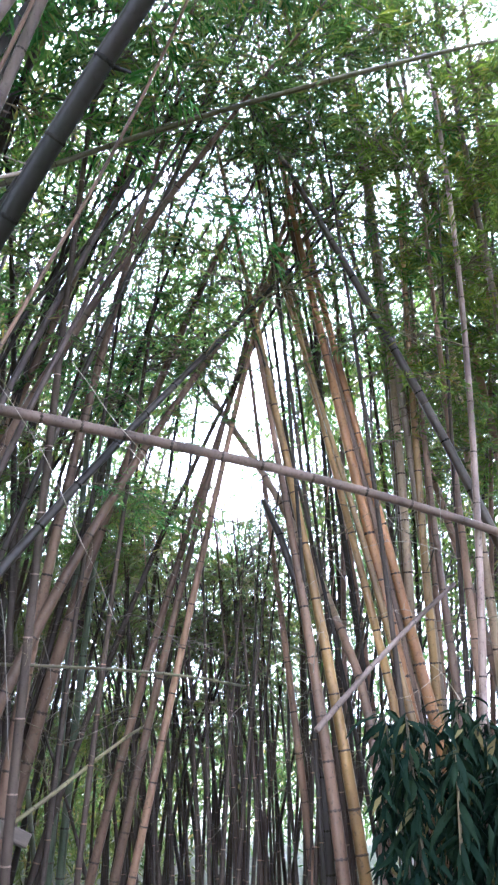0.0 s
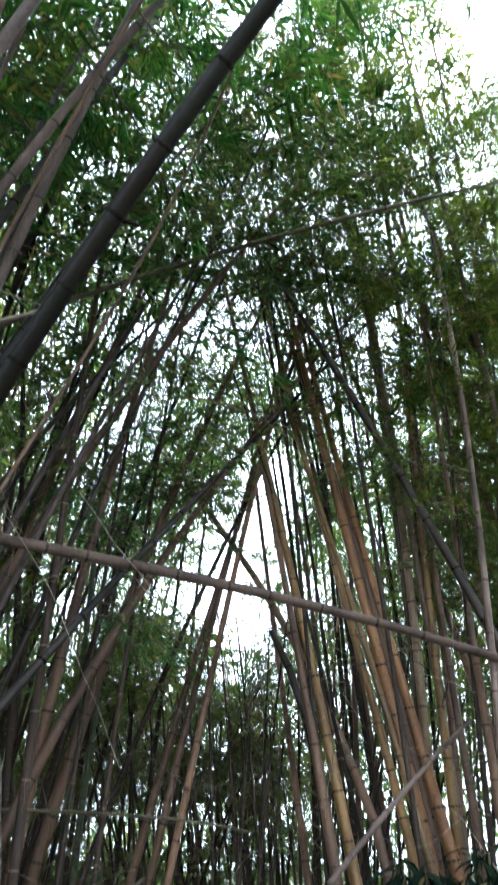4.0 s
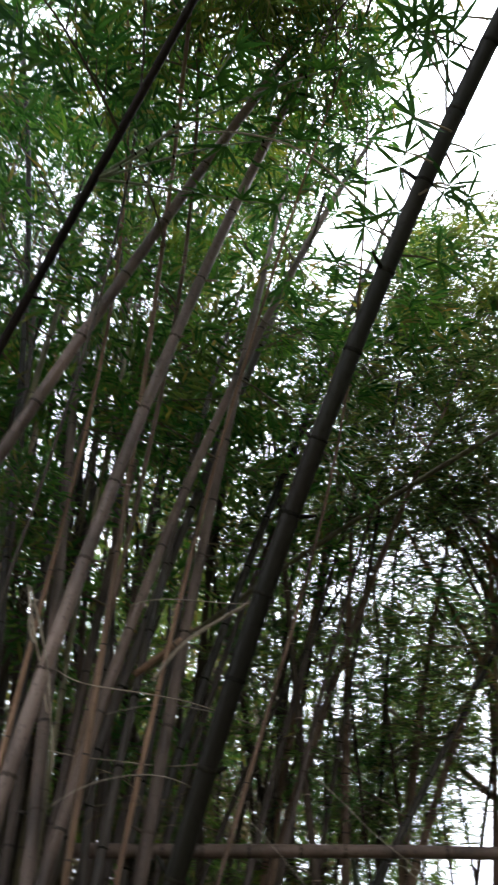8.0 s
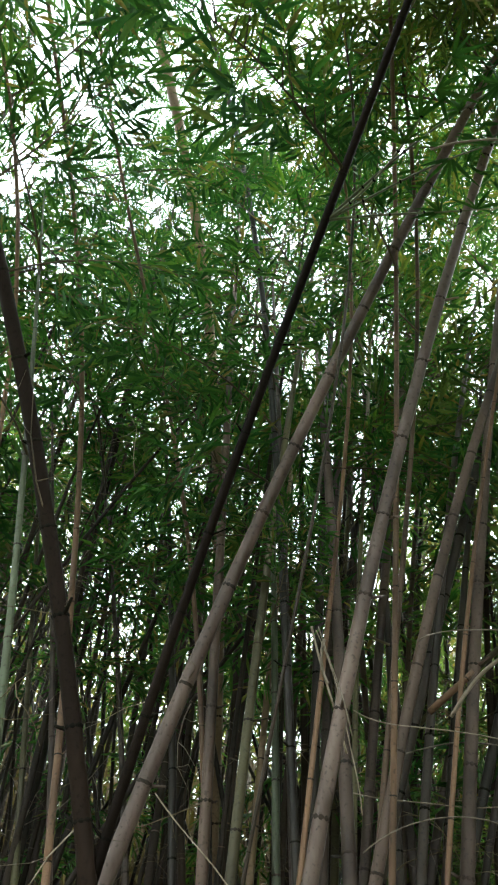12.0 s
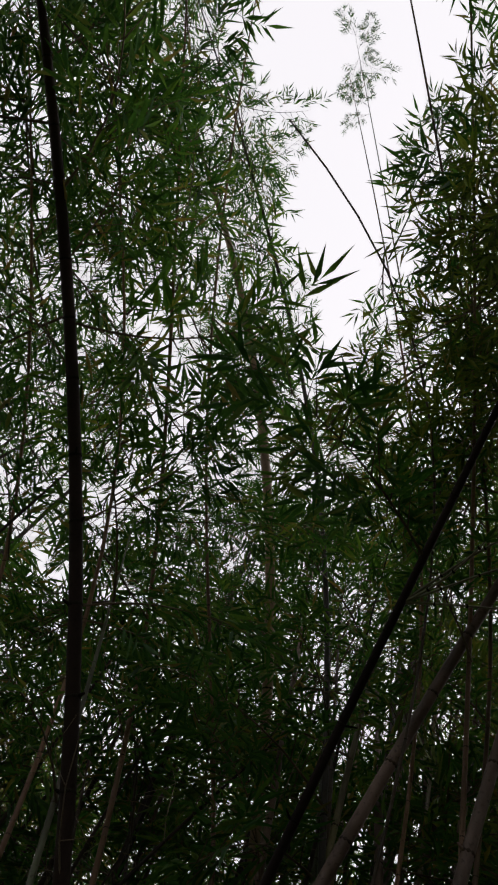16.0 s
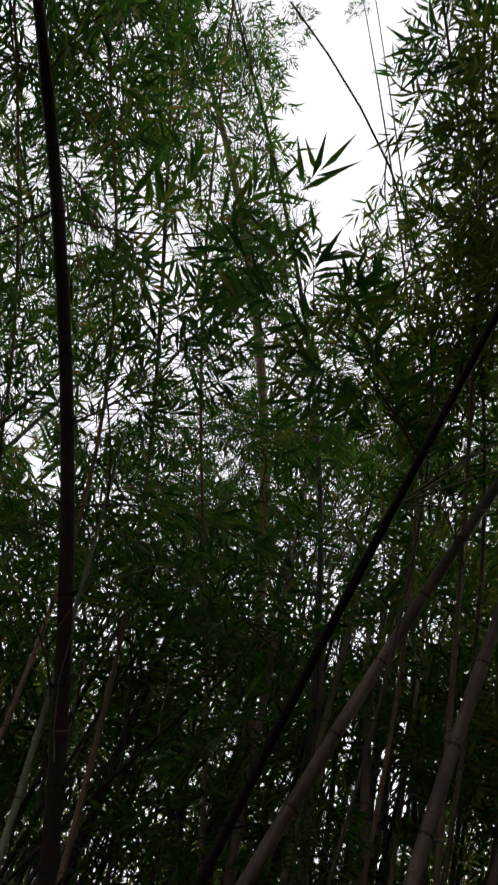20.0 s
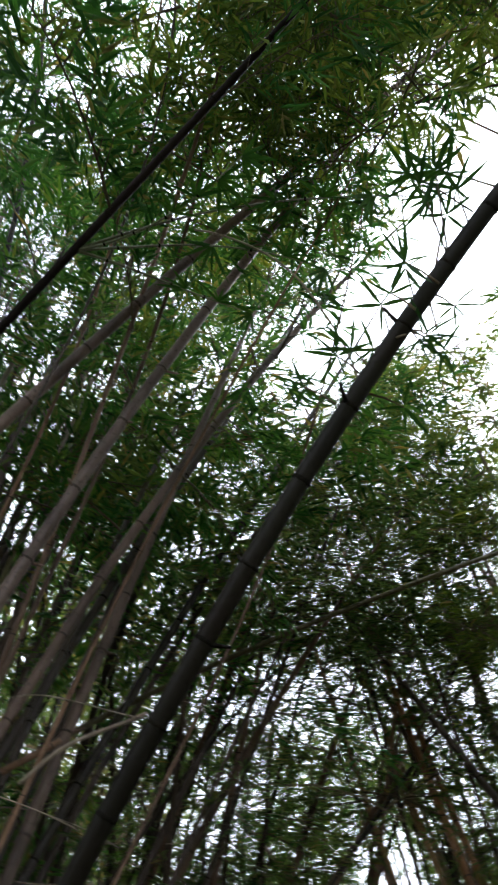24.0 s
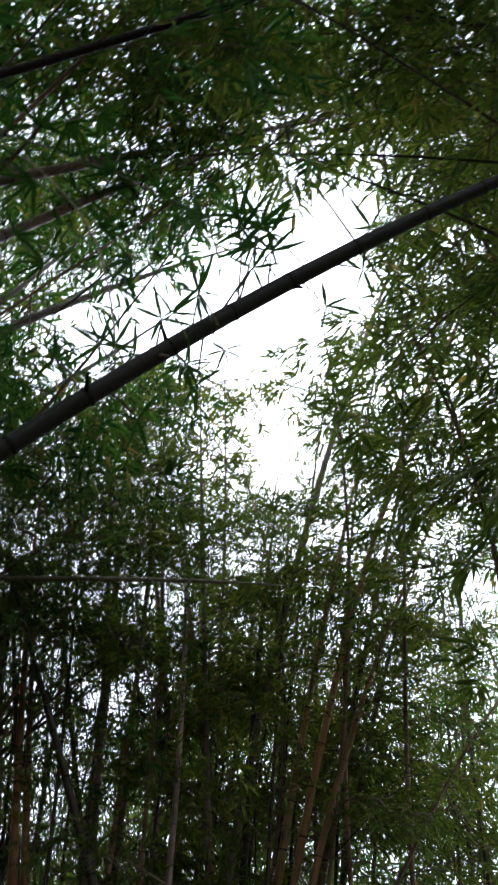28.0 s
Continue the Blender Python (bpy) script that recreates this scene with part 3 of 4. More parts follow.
culm((-1.80, 4.57, 0.00), (-1.53, 4.81, 2.40), (-0.07, 5.33, 4.41), (1.22, 5.62, 6.34), 0.047, 0.006, BROWN, "high")
culm((-1.44, 5.02, 0.00), (-1.42, 4.95, 2.22), (-0.86, 4.82, 4.40), (-0.36, 4.69, 6.55), 0.046, 0.012, BROWN, "high")
culm((-1.60, 5.39, 0.00), (-1.35, 5.40, 2.25), (-0.53, 5.29, 4.38), (0.45, 5.20, 6.41), 0.053, 0.009, BROWN, "high")
culm((-1.32, 5.86, 0.00), (-1.22, 5.75, 2.12), (-1.16, 5.59, 4.28), (-1.09, 5.40, 6.40), 0.031, 0.011, GREEN2, "high")
culm((-1.27, 6.07, 0.00), (-1.23, 5.95, 2.02), (-1.03, 5.79, 3.97), (-0.72, 5.67, 5.98), 0.032, 0.006, GREEN2, "high")
culm((-1.26, 4.71, 1.11), (-1.08, 5.04, 1.24), (-0.88, 5.31, 1.48), (-0.67, 5.63, 1.61), 0.013, 0.01, OLIVE, None, name="fallen_culm", label="slender olive bamboo culm leaning across the clump")
culm((-1.37, 6.33, 0.00), (-1.66, 6.26, 1.59), (-1.89, 6.20, 3.21), (-2.16, 6.13, 4.79), 0.022, 0.006, GREEN2, "high")
culm((-1.13, 5.70, 0.00), (-0.68, 5.61, 2.43), (0.18, 5.56, 4.88), (0.95, 5.50, 7.22), 0.034, 0.006, BROWN, "high")
culm((-0.93, 5.50, 0.00), (-0.61, 5.55, 2.19), (-0.02, 5.58, 4.31), (0.49, 5.61, 6.48), 0.034, 0.006, BROWN, "high")
culm((-0.84, 5.31, 0.00), (-0.34, 5.38, 2.42), (0.01, 5.37, 4.85), (0.89, 5.39, 7.20), 0.028, 0.012, BROWN, "high")
culm((-1.41, 4.77, 1.93), (-0.98, 5.06, 1.93), (-0.49, 5.24, 1.93), (-0.03, 5.45, 1.84), 0.010, 0.009, OLIVE, None, name="fallen_culm", label="thin olive bamboo cane lying level between culms")
culm((0.58, 5.54, 2.25), (0.25, 5.78, 3.31), (-0.42, 5.90, 4.19), (-1.07, 6.03, 5.09), 0.031, 0.018, TAN, "high")
culm((0.73, 5.10, 0.00), (0.51, 5.23, 2.56), (-0.16, 5.40, 5.03), (-0.51, 5.61, 7.58), 0.042, 0.010, YELLOW, "high")
culm((0.73, 4.78, 0.00), (0.67, 4.87, 0.80), (0.85, 5.06, 1.62), (0.56, 5.46, 2.27), 0.030, 0.029, BROWN, None)
culm((1.24, 5.23, 0.00), (0.89, 5.31, 2.78), (0.16, 5.39, 5.51), (-0.07, 5.39, 8.33), 0.051, 0.009, ORANGE, "high")
culm((1.45, 5.29, 0.00), (1.00, 5.40, 2.65), (0.30, 5.48, 5.23), (0.03, 5.50, 7.93), 0.048, 0.009, ORANGE, "high")
culm((1.10, 5.02, 0.00), (0.91, 5.33, 2.39), (0.16, 5.55, 4.66), (-0.05, 5.65, 7.09), 0.035, 0.011, YELLOW, "high")
culm((1.20, 4.94, 0.00), (0.98, 5.14, 2.12), (0.36, 5.33, 4.16), (-0.16, 5.47, 6.23), 0.034, 0.006, YELLOW, "high")
culm((1.02, 5.58, 0.00), (1.14, 5.56, 2.55), (1.10, 5.56, 5.08), (0.77, 5.63, 7.64), 0.039, 0.015, TAN, "high")
culm((1.26, 5.43, 0.00), (1.12, 5.46, 2.40), (1.19, 5.44, 4.80), (1.16, 5.45, 7.21), 0.037, 0.013, YELLOW, "high")
culm((1.28, 5.73, 0.00), (1.31, 5.72, 2.21), (1.30, 5.73, 4.40), (1.23, 5.74, 6.61), 0.032, 0.006, BROWN, "high")
culm((2.38, 4.90, 0.00), (1.87, 4.91, 2.16), (0.91, 5.02, 4.20), (-0.09, 4.96, 6.16), 0.039, 0.022, DARK, "twigs")
culm((1.14, 4.75, 0.00), (1.45, 4.82, 2.64), (1.55, 4.95, 5.26), (1.31, 5.27, 7.89), 0.027, 0.014, TAN2, "high")
culm((1.38, 4.93, 0.00), (1.18, 5.19, 2.08), (1.18, 5.48, 4.13), (1.28, 5.65, 6.22), 0.037, 0.006, BROWN, "high")
culm((1.35, 4.91, 0.00), (1.39, 5.01, 2.10), (1.28, 5.18, 4.22), (1.30, 5.27, 6.32), 0.036, 0.008, BROWN, "high")
culm((1.16, 6.15, 0.00), (1.21, 6.11, 3.38), (1.00, 5.92, 6.66), (0.66, 5.73, 10.00), 0.028, 0.018, OLIVE, "high")
culm((2.21, 5.82, 0.00), (2.09, 5.68, 3.20), (1.60, 5.24, 6.34), (1.23, 4.83, 9.48), 0.033, 0.016, TAN, "high")
culm((1.05, 6.63, 0.00), (0.90, 6.52, 3.29), (0.36, 6.02, 6.47), (-1.31, 5.51, 9.30), 0.030, 0.010, BROWN, "high")
culm((0.57, 4.89, 0.00), (0.46, 5.04, 1.90), (0.09, 5.31, 3.81), (-0.17, 5.49, 5.69), 0.044, 0.006, BROWN, "high")
culm((0.52, 5.35, 0.00), (0.40, 5.35, 1.00), (0.56, 5.35, 2.14), (0.09, 5.37, 3.05), 0.034, 0.025, DARK, None)
culm((0.46, 5.75, 0.00), (0.31, 5.77, 1.93), (-0.02, 5.78, 3.91), (-0.14, 5.78, 5.84), 0.032, 0.006, BROWN, "high")
culm((0.35, 4.56, 1.58), (0.60, 4.89, 1.82), (0.92, 4.92, 2.16), (1.26, 5.04, 2.43), 0.017, 0.014, PALE, None, gap=0.45, name="split_culm")
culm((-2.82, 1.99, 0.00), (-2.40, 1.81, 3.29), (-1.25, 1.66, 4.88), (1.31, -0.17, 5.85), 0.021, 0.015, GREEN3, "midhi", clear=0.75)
culm((-2.52, 1.43, 0.00), (-2.69, 2.32, 3.76), (-1.28, 2.02, 5.15), (1.29, 1.32, 7.54), 0.034, 0.024, TAN2, "midhi", gap=0.36, clear=0.74)
culm((-2.32, 2.52, 0.00), (-1.80, 2.09, 2.89), (-0.83, 2.29, 5.81), (1.24, 1.37, 7.85), 0.032, 0.023, TAN2, "midhi", gap=0.36, clear=0.74)
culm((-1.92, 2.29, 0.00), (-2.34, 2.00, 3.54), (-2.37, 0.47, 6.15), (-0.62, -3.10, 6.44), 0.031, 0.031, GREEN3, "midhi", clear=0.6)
culm((-4.01, 4.72, 0.00), (-3.86, 4.11, 6.27), (-1.52, 2.19, 7.75), (-1.57, -2.31, 10.96), 0.044, 0.037, TAN, "tall", clear=0.35)
culm((-2.18, 3.22, 0.00), (-2.02, 2.22, 5.94), (-1.86, 2.99, 8.85), (-0.79, -2.93, 10.34), 0.021, 0.017, DARK, "tall", clear=0.3)
culm((-2.57, 2.83, 0.00), (-2.48, 2.70, 2.74), (-2.29, 2.36, 5.47), (-2.21, 2.22, 8.20), 0.033, 0.018, MAUVE, "tall", gap=0.36, clear=0.3)
culm((-2.52, 2.71, 0.00), (-2.44, 2.67, 2.62), (-2.02, 2.51, 5.27), (-1.45, 2.38, 7.81), 0.032, 0.013, OLIVE, "tall", gap=0.36, clear=0.3)
culm((-2.49, 3.25, 0.00), (-2.47, 3.21, 2.66), (-2.39, 3.05, 5.34), (-2.30, 2.72, 7.98), 0.028, 0.010, GREEN2, "tall", gap=0.36, clear=0.3)
culm((-2.16, 2.97, 0.00), (-2.15, 2.93, 2.66), (-2.13, 2.73, 5.31), (-2.06, 2.46, 7.95), 0.029, 0.013, MAUVE, "tall", gap=0.36, clear=0.3)
culm((-2.51, 3.32, 0.00), (-2.41, 3.28, 3.00), (-2.04, 3.12, 6.08), (-1.72, 3.05, 9.07), 0.032, 0.021, DARK, "tall", gap=0.36, clear=0.3)
culm((-1.79, 2.62, 0.00), (-1.77, 2.69, 2.65), (-1.82, 2.87, 5.33), (-2.02, 2.94, 7.97), 0.034, 0.022, MAUVE, "tall", gap=0.36, clear=0.3)
culm((-2.19, 2.57, 0.00), (-1.94, 2.66, 3.09), (-0.79, 2.92, 5.92), (1.02, 2.95, 8.44), 0.025, 0.025, MAUVE, "tall", gap=0.36, clear=0.3)
culm((-2.00, 3.22, 0.00), (-1.77, 3.21, 2.77), (-0.97, 3.18, 5.42), (-0.15, 3.02, 8.07), 0.037, 0.021, MAUVE, "tall", gap=0.36, clear=0.3)
culm((-2.46, 1.94, 0.00), (-2.46, 1.77, 2.35), (-2.47, 1.20, 4.59), (-2.51, 0.67, 6.88), 0.026, 0.006, GREEN2, "tall", gap=0.36, clear=0.3)
culm((-2.14, 3.14, 0.00), (-1.98, 3.21, 2.75), (-1.39, 3.48, 5.45), (-0.75, 3.74, 8.11), 0.029, 0.016, DARK, "tall", gap=0.36, clear=0.3)
culm((-2.18, 3.55, 0.00), (-2.12, 3.58, 2.74), (-1.91, 3.69, 5.43), (-1.89, 3.70, 8.16), 0.029, 0.012, DARK, "tall", gap=0.36, clear=0.3)
culm((-2.37, 3.71, 0.00), (-2.19, 3.79, 2.75), (-1.53, 4.07, 5.45), (-0.97, 4.29, 8.14), 0.034, 0.014, DARK, "tall", gap=0.36, clear=0.3)
culm((-2.59, 3.58, 0.00), (-2.41, 3.59, 3.33), (-1.68, 3.67, 6.59), (-1.09, 3.76, 9.87), 0.029, 0.026, MAUVE, "tall", gap=0.36, clear=0.3)
culm((-2.93, 3.27, 0.00), (-2.99, 3.22, 2.75), (-3.21, 3.01, 5.40), (-3.52, 2.70, 8.11), 0.031, 0.011, DARK, "tall", gap=0.36, clear=0.3)
culm((-3.13, 3.39, 0.00), (-3.23, 3.29, 2.71), (-3.60, 2.88, 5.35), (-4.08, 2.35, 7.95), 0.029, 0.007, MAUVE, "tall", gap=0.36, clear=0.3)
culm((-3.22, 3.04, 0.00), (-3.33, 2.90, 2.61), (-3.75, 2.37, 5.22), (-4.06, 1.95, 7.78), 0.031, 0.006, MAUVE, "tall", gap=0.36, clear=0.3)
culm((-3.67, 3.15, 0.00), (-3.77, 3.01, 2.72), (-4.15, 2.49, 5.35), (-4.36, 2.18, 8.03), 0.030, 0.007, OLIVE, "tall", gap=0.36, clear=0.3)
culm((-3.08, 3.54, 0.00), (-3.00, 3.53, 2.90), (-2.70, 3.53, 5.81), (-2.40, 3.61, 8.69), 0.027, 0.014, TAN, "tall", gap=0.36, clear=0.3)
culm((-2.64, 3.66, 0.00), (-2.53, 3.51, 3.95), (-2.07, 3.57, 7.90), (-1.66, 3.75, 11.83), 0.026, 0.034, MAUVE, "tall", gap=0.36, clear=0.3)
culm((-1.42, 2.81, 3.57), (-1.35, 2.84, 3.62), (-1.29, 2.87, 3.68), (-1.23, 2.89, 3.74), 0.015, 0.014, BROWN, None, gap=0.5, name="broken_culm", label="short broken brown bamboo stub caught among culms")
culm((-2.82, 3.12, 0.00), (-2.26, 3.34, 3.22), (-0.90, 3.64, 6.32), (0.31, 3.84, 9.35), 0.030, 0.026, DARK, "tall", gap=0.34, clear=0.25)
culm((-2.74, 3.72, 0.00), (-2.24, 3.84, 3.27), (-0.60, 4.20, 6.16), (0.80, 4.12, 9.12), 0.031, 0.023, DARK, "tall", gap=0.34, clear=0.25)
culm((-2.50, 3.88, 0.00), (-2.29, 3.98, 2.93), (-1.18, 4.41, 5.66), (0.31, 4.79, 8.14), 0.027, 0.014, MAUVE, "tall", gap=0.34, clear=0.25)
culm((-2.84, 3.90, 0.00), (-2.57, 4.02, 2.85), (-1.53, 4.50, 5.48), (-0.91, 4.73, 8.25), 0.036, 0.015, MAUVE, "tall", gap=0.34, clear=0.25)
culm((-2.31, 4.26, 0.00), (-1.98, 4.35, 2.69), (-0.78, 4.69, 5.18), (0.29, 4.90, 7.62), 0.033, 0.009, MAUVE, "tall", gap=0.34, clear=0.25)
culm((-2.04, 4.14, 0.00), (-1.77, 4.22, 2.42), (-0.76, 4.47, 4.74), (0.26, 4.70, 6.93), 0.029, 0.006, MAUVE, "tall", gap=0.34, clear=0.25)
culm((1.86, 6.07, 0.00), (1.71, 5.85, 4.30), (2.50, 4.49, 8.27), (3.58, 3.60, 12.31), 0.033, 0.030, OLIVE, "leafy", clear=0.1)
culm((2.21, 6.16, 0.00), (2.21, 5.77, 4.16), (2.75, 4.24, 7.91), (4.38, 2.34, 11.26), 0.032, 0.024, ORANGE, "leafy", clear=0.1)
culm((1.52, 5.08, 0.00), (1.90, 4.97, 2.86), (3.22, 4.57, 5.33), (5.33, 3.92, 7.19), 0.021, 0.006, BROWN, "leafy", clear=0.1)
culm((1.76, 5.73, 0.00), (1.71, 5.75, 3.01), (1.45, 5.82, 6.05), (1.21, 5.88, 9.06), 0.040, 0.018, TAN, "leafy", clear=0.1)
culm((2.12, 5.83, 0.00), (2.05, 5.85, 3.13), (1.59, 5.99, 6.29), (0.93, 6.16, 9.35), 0.042, 0.021, BROWN, "leafy", clear=0.1)
culm((2.19, 5.59, 0.00), (2.13, 5.61, 2.91), (1.94, 5.67, 5.86), (1.24, 5.91, 8.71), 0.045, 0.016, YELLOW, "leafy", clear=0.1)
culm((2.16, 5.80, 0.00), (2.18, 5.74, 2.93), (2.12, 5.64, 5.88), (2.41, 5.24, 8.79), 0.046, 0.015, DARK, "leafy", clear=0.1)
culm((2.09, 6.04, 0.00), (2.11, 5.81, 3.06), (2.44, 4.93, 5.95), (3.04, 4.26, 8.86), 0.045, 0.016, YELLOW, "leafy", clear=0.1)
culm((1.97, 5.71, 0.00), (2.04, 5.57, 2.90), (2.62, 4.91, 5.61), (3.81, 3.94, 8.06), 0.044, 0.009, ORANGE, "leafy", clear=0.1)
culm((2.27, 6.35, 0.00), (2.45, 6.09, 3.16), (3.07, 5.20, 6.19), (3.59, 4.24, 9.15), 0.039, 0.015, BROWN, "leafy", clear=0.1)
culm((1.05, 5.70, 0.00), (1.17, 5.67, 2.91), (1.06, 5.69, 5.77), (0.74, 5.75, 8.67), 0.048, 0.019, BROWN, "leafy", clear=0.1)
culm((1.26, 5.45, 0.00), (1.25, 5.46, 3.25), (0.89, 5.53, 6.49), (0.39, 5.60, 9.69), 0.029, 0.019, TAN, "leafy", clear=0.1)
culm((1.22, 5.30, 0.00), (1.02, 5.32, 2.76), (0.28, 5.39, 5.46), (-0.50, 5.45, 8.09), 0.037, 0.006, BROWN, "leafy", clear=0.1)
culm((1.97, 5.72, 0.00), (1.71, 5.77, 2.87), (0.63, 5.99, 5.55), (0.14, 6.04, 8.38), 0.036, 0.011, BROWN, "leafy", clear=0.1)
culm((2.73, 6.35, 0.00), (2.61, 6.11, 3.09), (2.87, 5.11, 5.77), (3.94, 4.11, 8.49), 0.034, 0.008, OLIVE, "leafy", clear=0.1)
culm((-2.30, 2.90, 0.00), (-1.17, 2.41, 5.66), (-0.95, 3.78, 7.00), (0.76, -1.92, 7.43), 0.016, 0.009, BROWN, "dense", gap=0.34, clear=0)
culm((-2.20, 3.10, 0.00), (-1.17, 2.23, 4.40), (-0.90, 2.55, 6.98), (1.27, -1.81, 7.52), 0.015, 0.009, BROWN, "dense", gap=0.34, clear=0)
culm((-2.50, 3.00, 0.00), (-1.73, 2.04, 4.30), (-1.39, 3.76, 6.72), (-0.02, -0.93, 7.72), 0.015, 0.007, BROWN, "dense", gap=0.34, clear=0)
culm((-3.00, 2.70, 0.00), (-2.66, 1.51, 6.57), (-3.61, 2.27, 7.10), (-0.09, -2.79, 7.91), 0.020, 0.011, BROWN, "dense", gap=0.34, clear=0)
culm((-3.40, 1.90, 0.00), (-2.81, 0.79, 4.51), (-3.92, 1.72, 6.65), (-0.97, -2.80, 6.84), 0.016, 0.008, BROWN, "dense", gap=0.34, clear=0)
culm((-3.20, 2.20, 0.00), (-2.66, 0.95, 4.26), (-3.09, 2.05, 7.03), (-0.90, -2.61, 7.49), 0.017, 0.008, BROWN, "dense", gap=0.34, clear=0)
culm((-2.70, 3.00, 0.00), (-2.13, 2.77, 6.55), (-3.84, 1.93, 7.40), (0.27, -2.36, 8.17), 0.016, 0.009, BROWN, "dense", gap=0.34, clear=0)
culm((-2.10, 3.00, 0.00), (-1.40, 2.59, 3.03), (-1.23, 3.33, 5.27), (0.87, 1.13, 6.54), 0.014, 0.006, BROWN, "dense", gap=0.34, clear=0)
culm((-2.20, 3.30, 0.00), (-1.19, 2.79, 3.43), (-0.44, 4.64, 4.96), (0.61, 1.26, 6.62), 0.013, 0.006, BROWN, "dense", gap=0.34, clear=0)
culm((2.90, 3.60, 0.00), (2.29, 3.39, 4.26), (4.54, 3.33, 6.63), (0.22, 1.47, 7.99), 0.022, 0.010, BROWN, "dense", gap=0.34, clear=0)
culm((3.10, 3.20, 0.00), (2.25, 2.19, 3.27), (3.98, 4.30, 7.25), (0.98, 0.89, 8.14), 0.021, 0.006, BROWN, "dense", gap=0.34, clear=0)
culm((2.40, 5.60, 0.00), (2.21, 5.42, 4.07), (3.58, 5.13, 6.06), (1.47, 2.69, 8.61), 0.022, 0.011, BROWN, "dense", gap=0.34, clear=0)
culm((3.00, 4.80, 0.00), (2.73, 4.62, 4.79), (3.60, 5.32, 5.64), (2.16, 2.18, 8.66), 0.022, 0.011, BROWN, "dense", gap=0.34, clear=0)
culm((2.80, 5.40, 0.00), (2.74, 4.71, 4.02), (2.83, 6.07, 6.33), (2.42, 2.47, 8.87), 0.021, 0.010, BROWN, "dense", gap=0.34, clear=0)
culm((1.30, 6.20, 0.00), (1.35, 6.00, 4.10), (1.51, 6.96, 5.82), (0.76, 3.96, 8.77), 0.024, 0.012, BROWN, "dense", gap=0.34, clear=0)
culm((1.70, 6.40, 0.00), (1.77, 5.95, 4.00), (2.48, 6.60, 5.79), (1.20, 3.93, 8.75), 0.024, 0.011, BROWN, "dense", gap=0.34, clear=0)
culm((0.70, 6.20, 0.00), (0.54, 5.88, 3.75), (1.27, 6.86, 5.64), (-0.26, 4.32, 8.36), 0.024, 0.011, BROWN, "dense", gap=0.34, clear=0)
culm((2.00, 6.30, 0.00), (1.84, 5.84, 3.92), (3.70, 6.06, 5.52), (1.17, 4.33, 8.53), 0.022, 0.010, BROWN, "dense", gap=0.34, clear=0)
culm((-2.40, 3.60, 0.00), (-1.56, 2.07, 6.85), (-2.26, 6.18, 8.89), (0.24, -1.58, 10.96), 0.017, 0.009, OLIVE, None, tuft=True, gap=0.4, label="slim bamboo culm ending in a lone leafy tuft")
culm((-2.60, 3.20, 0.00), (-2.82, 1.83, 2.33), (0.16, 2.65, 6.67), (-0.46, -0.83, 7.17), 0.009, 0.006, DARK, None, gap=0.3, label="thin dark bamboo shoot crossing the open sky")

# slim leafy culms from the east that arch high over the clearing
ra = random.Random(17)
for i in range(16):
    az, el, reach = radians(ra.uniform(-30, 110)), radians(ra.uniform(66, 82)), ra.uniform(3.6, 5.6)
    tip = GLADE + reach * Vector((math.sin(az) * math.cos(el), math.cos(az) * math.cos(el), math.sin(el)))
    x, y = ra.uniform(3.0, 4.4), ra.uniform(-1.2, 1.2)
    culm((x, y, 0), (x * 0.97, y, 3.2), (x * 0.7 + tip.x * 0.25, y * 0.7 + tip.y * 0.25, tip.z * 0.95), tip, ra.uniform(0.013, 0.018), 0.006, ra.choice((DARK, MAUVE, OLIVE)), "dense", gap=0.26, rings=False, sides=7, clear=0)

# ---------------------------------------------------------------- the rest of the grove behind them
rf = random.Random(11)
# slimmer culms crowd round the leaning ones of the northern clumps
for i in range(46):
    spot = (0, 2, 3, 0, 2, 3, 1)[i % 7]
    x, lean = ((rf.uniform(-2.6, -1.5), rf.uniform(1.2, 3.0)), (rf.uniform(-1.5, -0.7), rf.uniform(0.2, 0.8)), (rf.uniform(0.35, 1.3), rf.uniform(-1.5, -0.2)), (rf.uniform(1.2, 2.5), rf.uniform(-0.6, 1.6)))[spot]
    y, hi = rf.uniform(4.9, 6.6), rf.uniform(5.5, 8.5)
    back = rf.uniform(-0.6, 0.4)
    mat = rf.choice(((BROWN, MAUVE, MAUVE, DARK), (BROWN, MAUVE, TAN2, BROWN), (YELLOW, BROWN, MAUVE, TAN), (BROWN, ORANGE, TAN, MAUVE))[spot])
    culm((x, y, 0), (x + lean * 0.18, y, hi * 0.33), (x + lean * 0.5, y + back * 0.4, hi * 0.67), (x + lean, y + back, hi), rf.uniform(0.016, 0.028), 0.006, mat, "high", gap=0.3, rings=False, sides=7, clear=0)
# a thicket of slim red-brown culms that fan out behind the path
for i in range(80):
    x, y = rf.gauss(0.0, 0.5), rf.uniform(5.6, 7.3)
    hi = rf.uniform(2.5, 3.6)
    lx = (x + 0.1) * rf.uniform(0.2, 1.1) + rf.uniform(-0.5, 0.4)
    culm((x, y, 0), (x + lx * 0.25, y, hi * 0.35), (x + lx * 0.6, y, hi * 0.7), (x + lx * 1.2, y, hi), rf.uniform(0.012, 0.022), 0.005, rf.choice((RUSSET, RUSSET, BROWN, RUSSET, TAN)), "bare" if i % 3 == 0 else None, gap=0.3, rings=False, sides=6, clear=0, name="young_culm", label="slim red-brown young bamboo culm in a dense clump")
FAR = far_clump("far_culms", "crowd of brown bamboo culms deep in the grove")
BEHIND = far_clump("back_culms", "unseen leafy culms added behind the path to cut light")
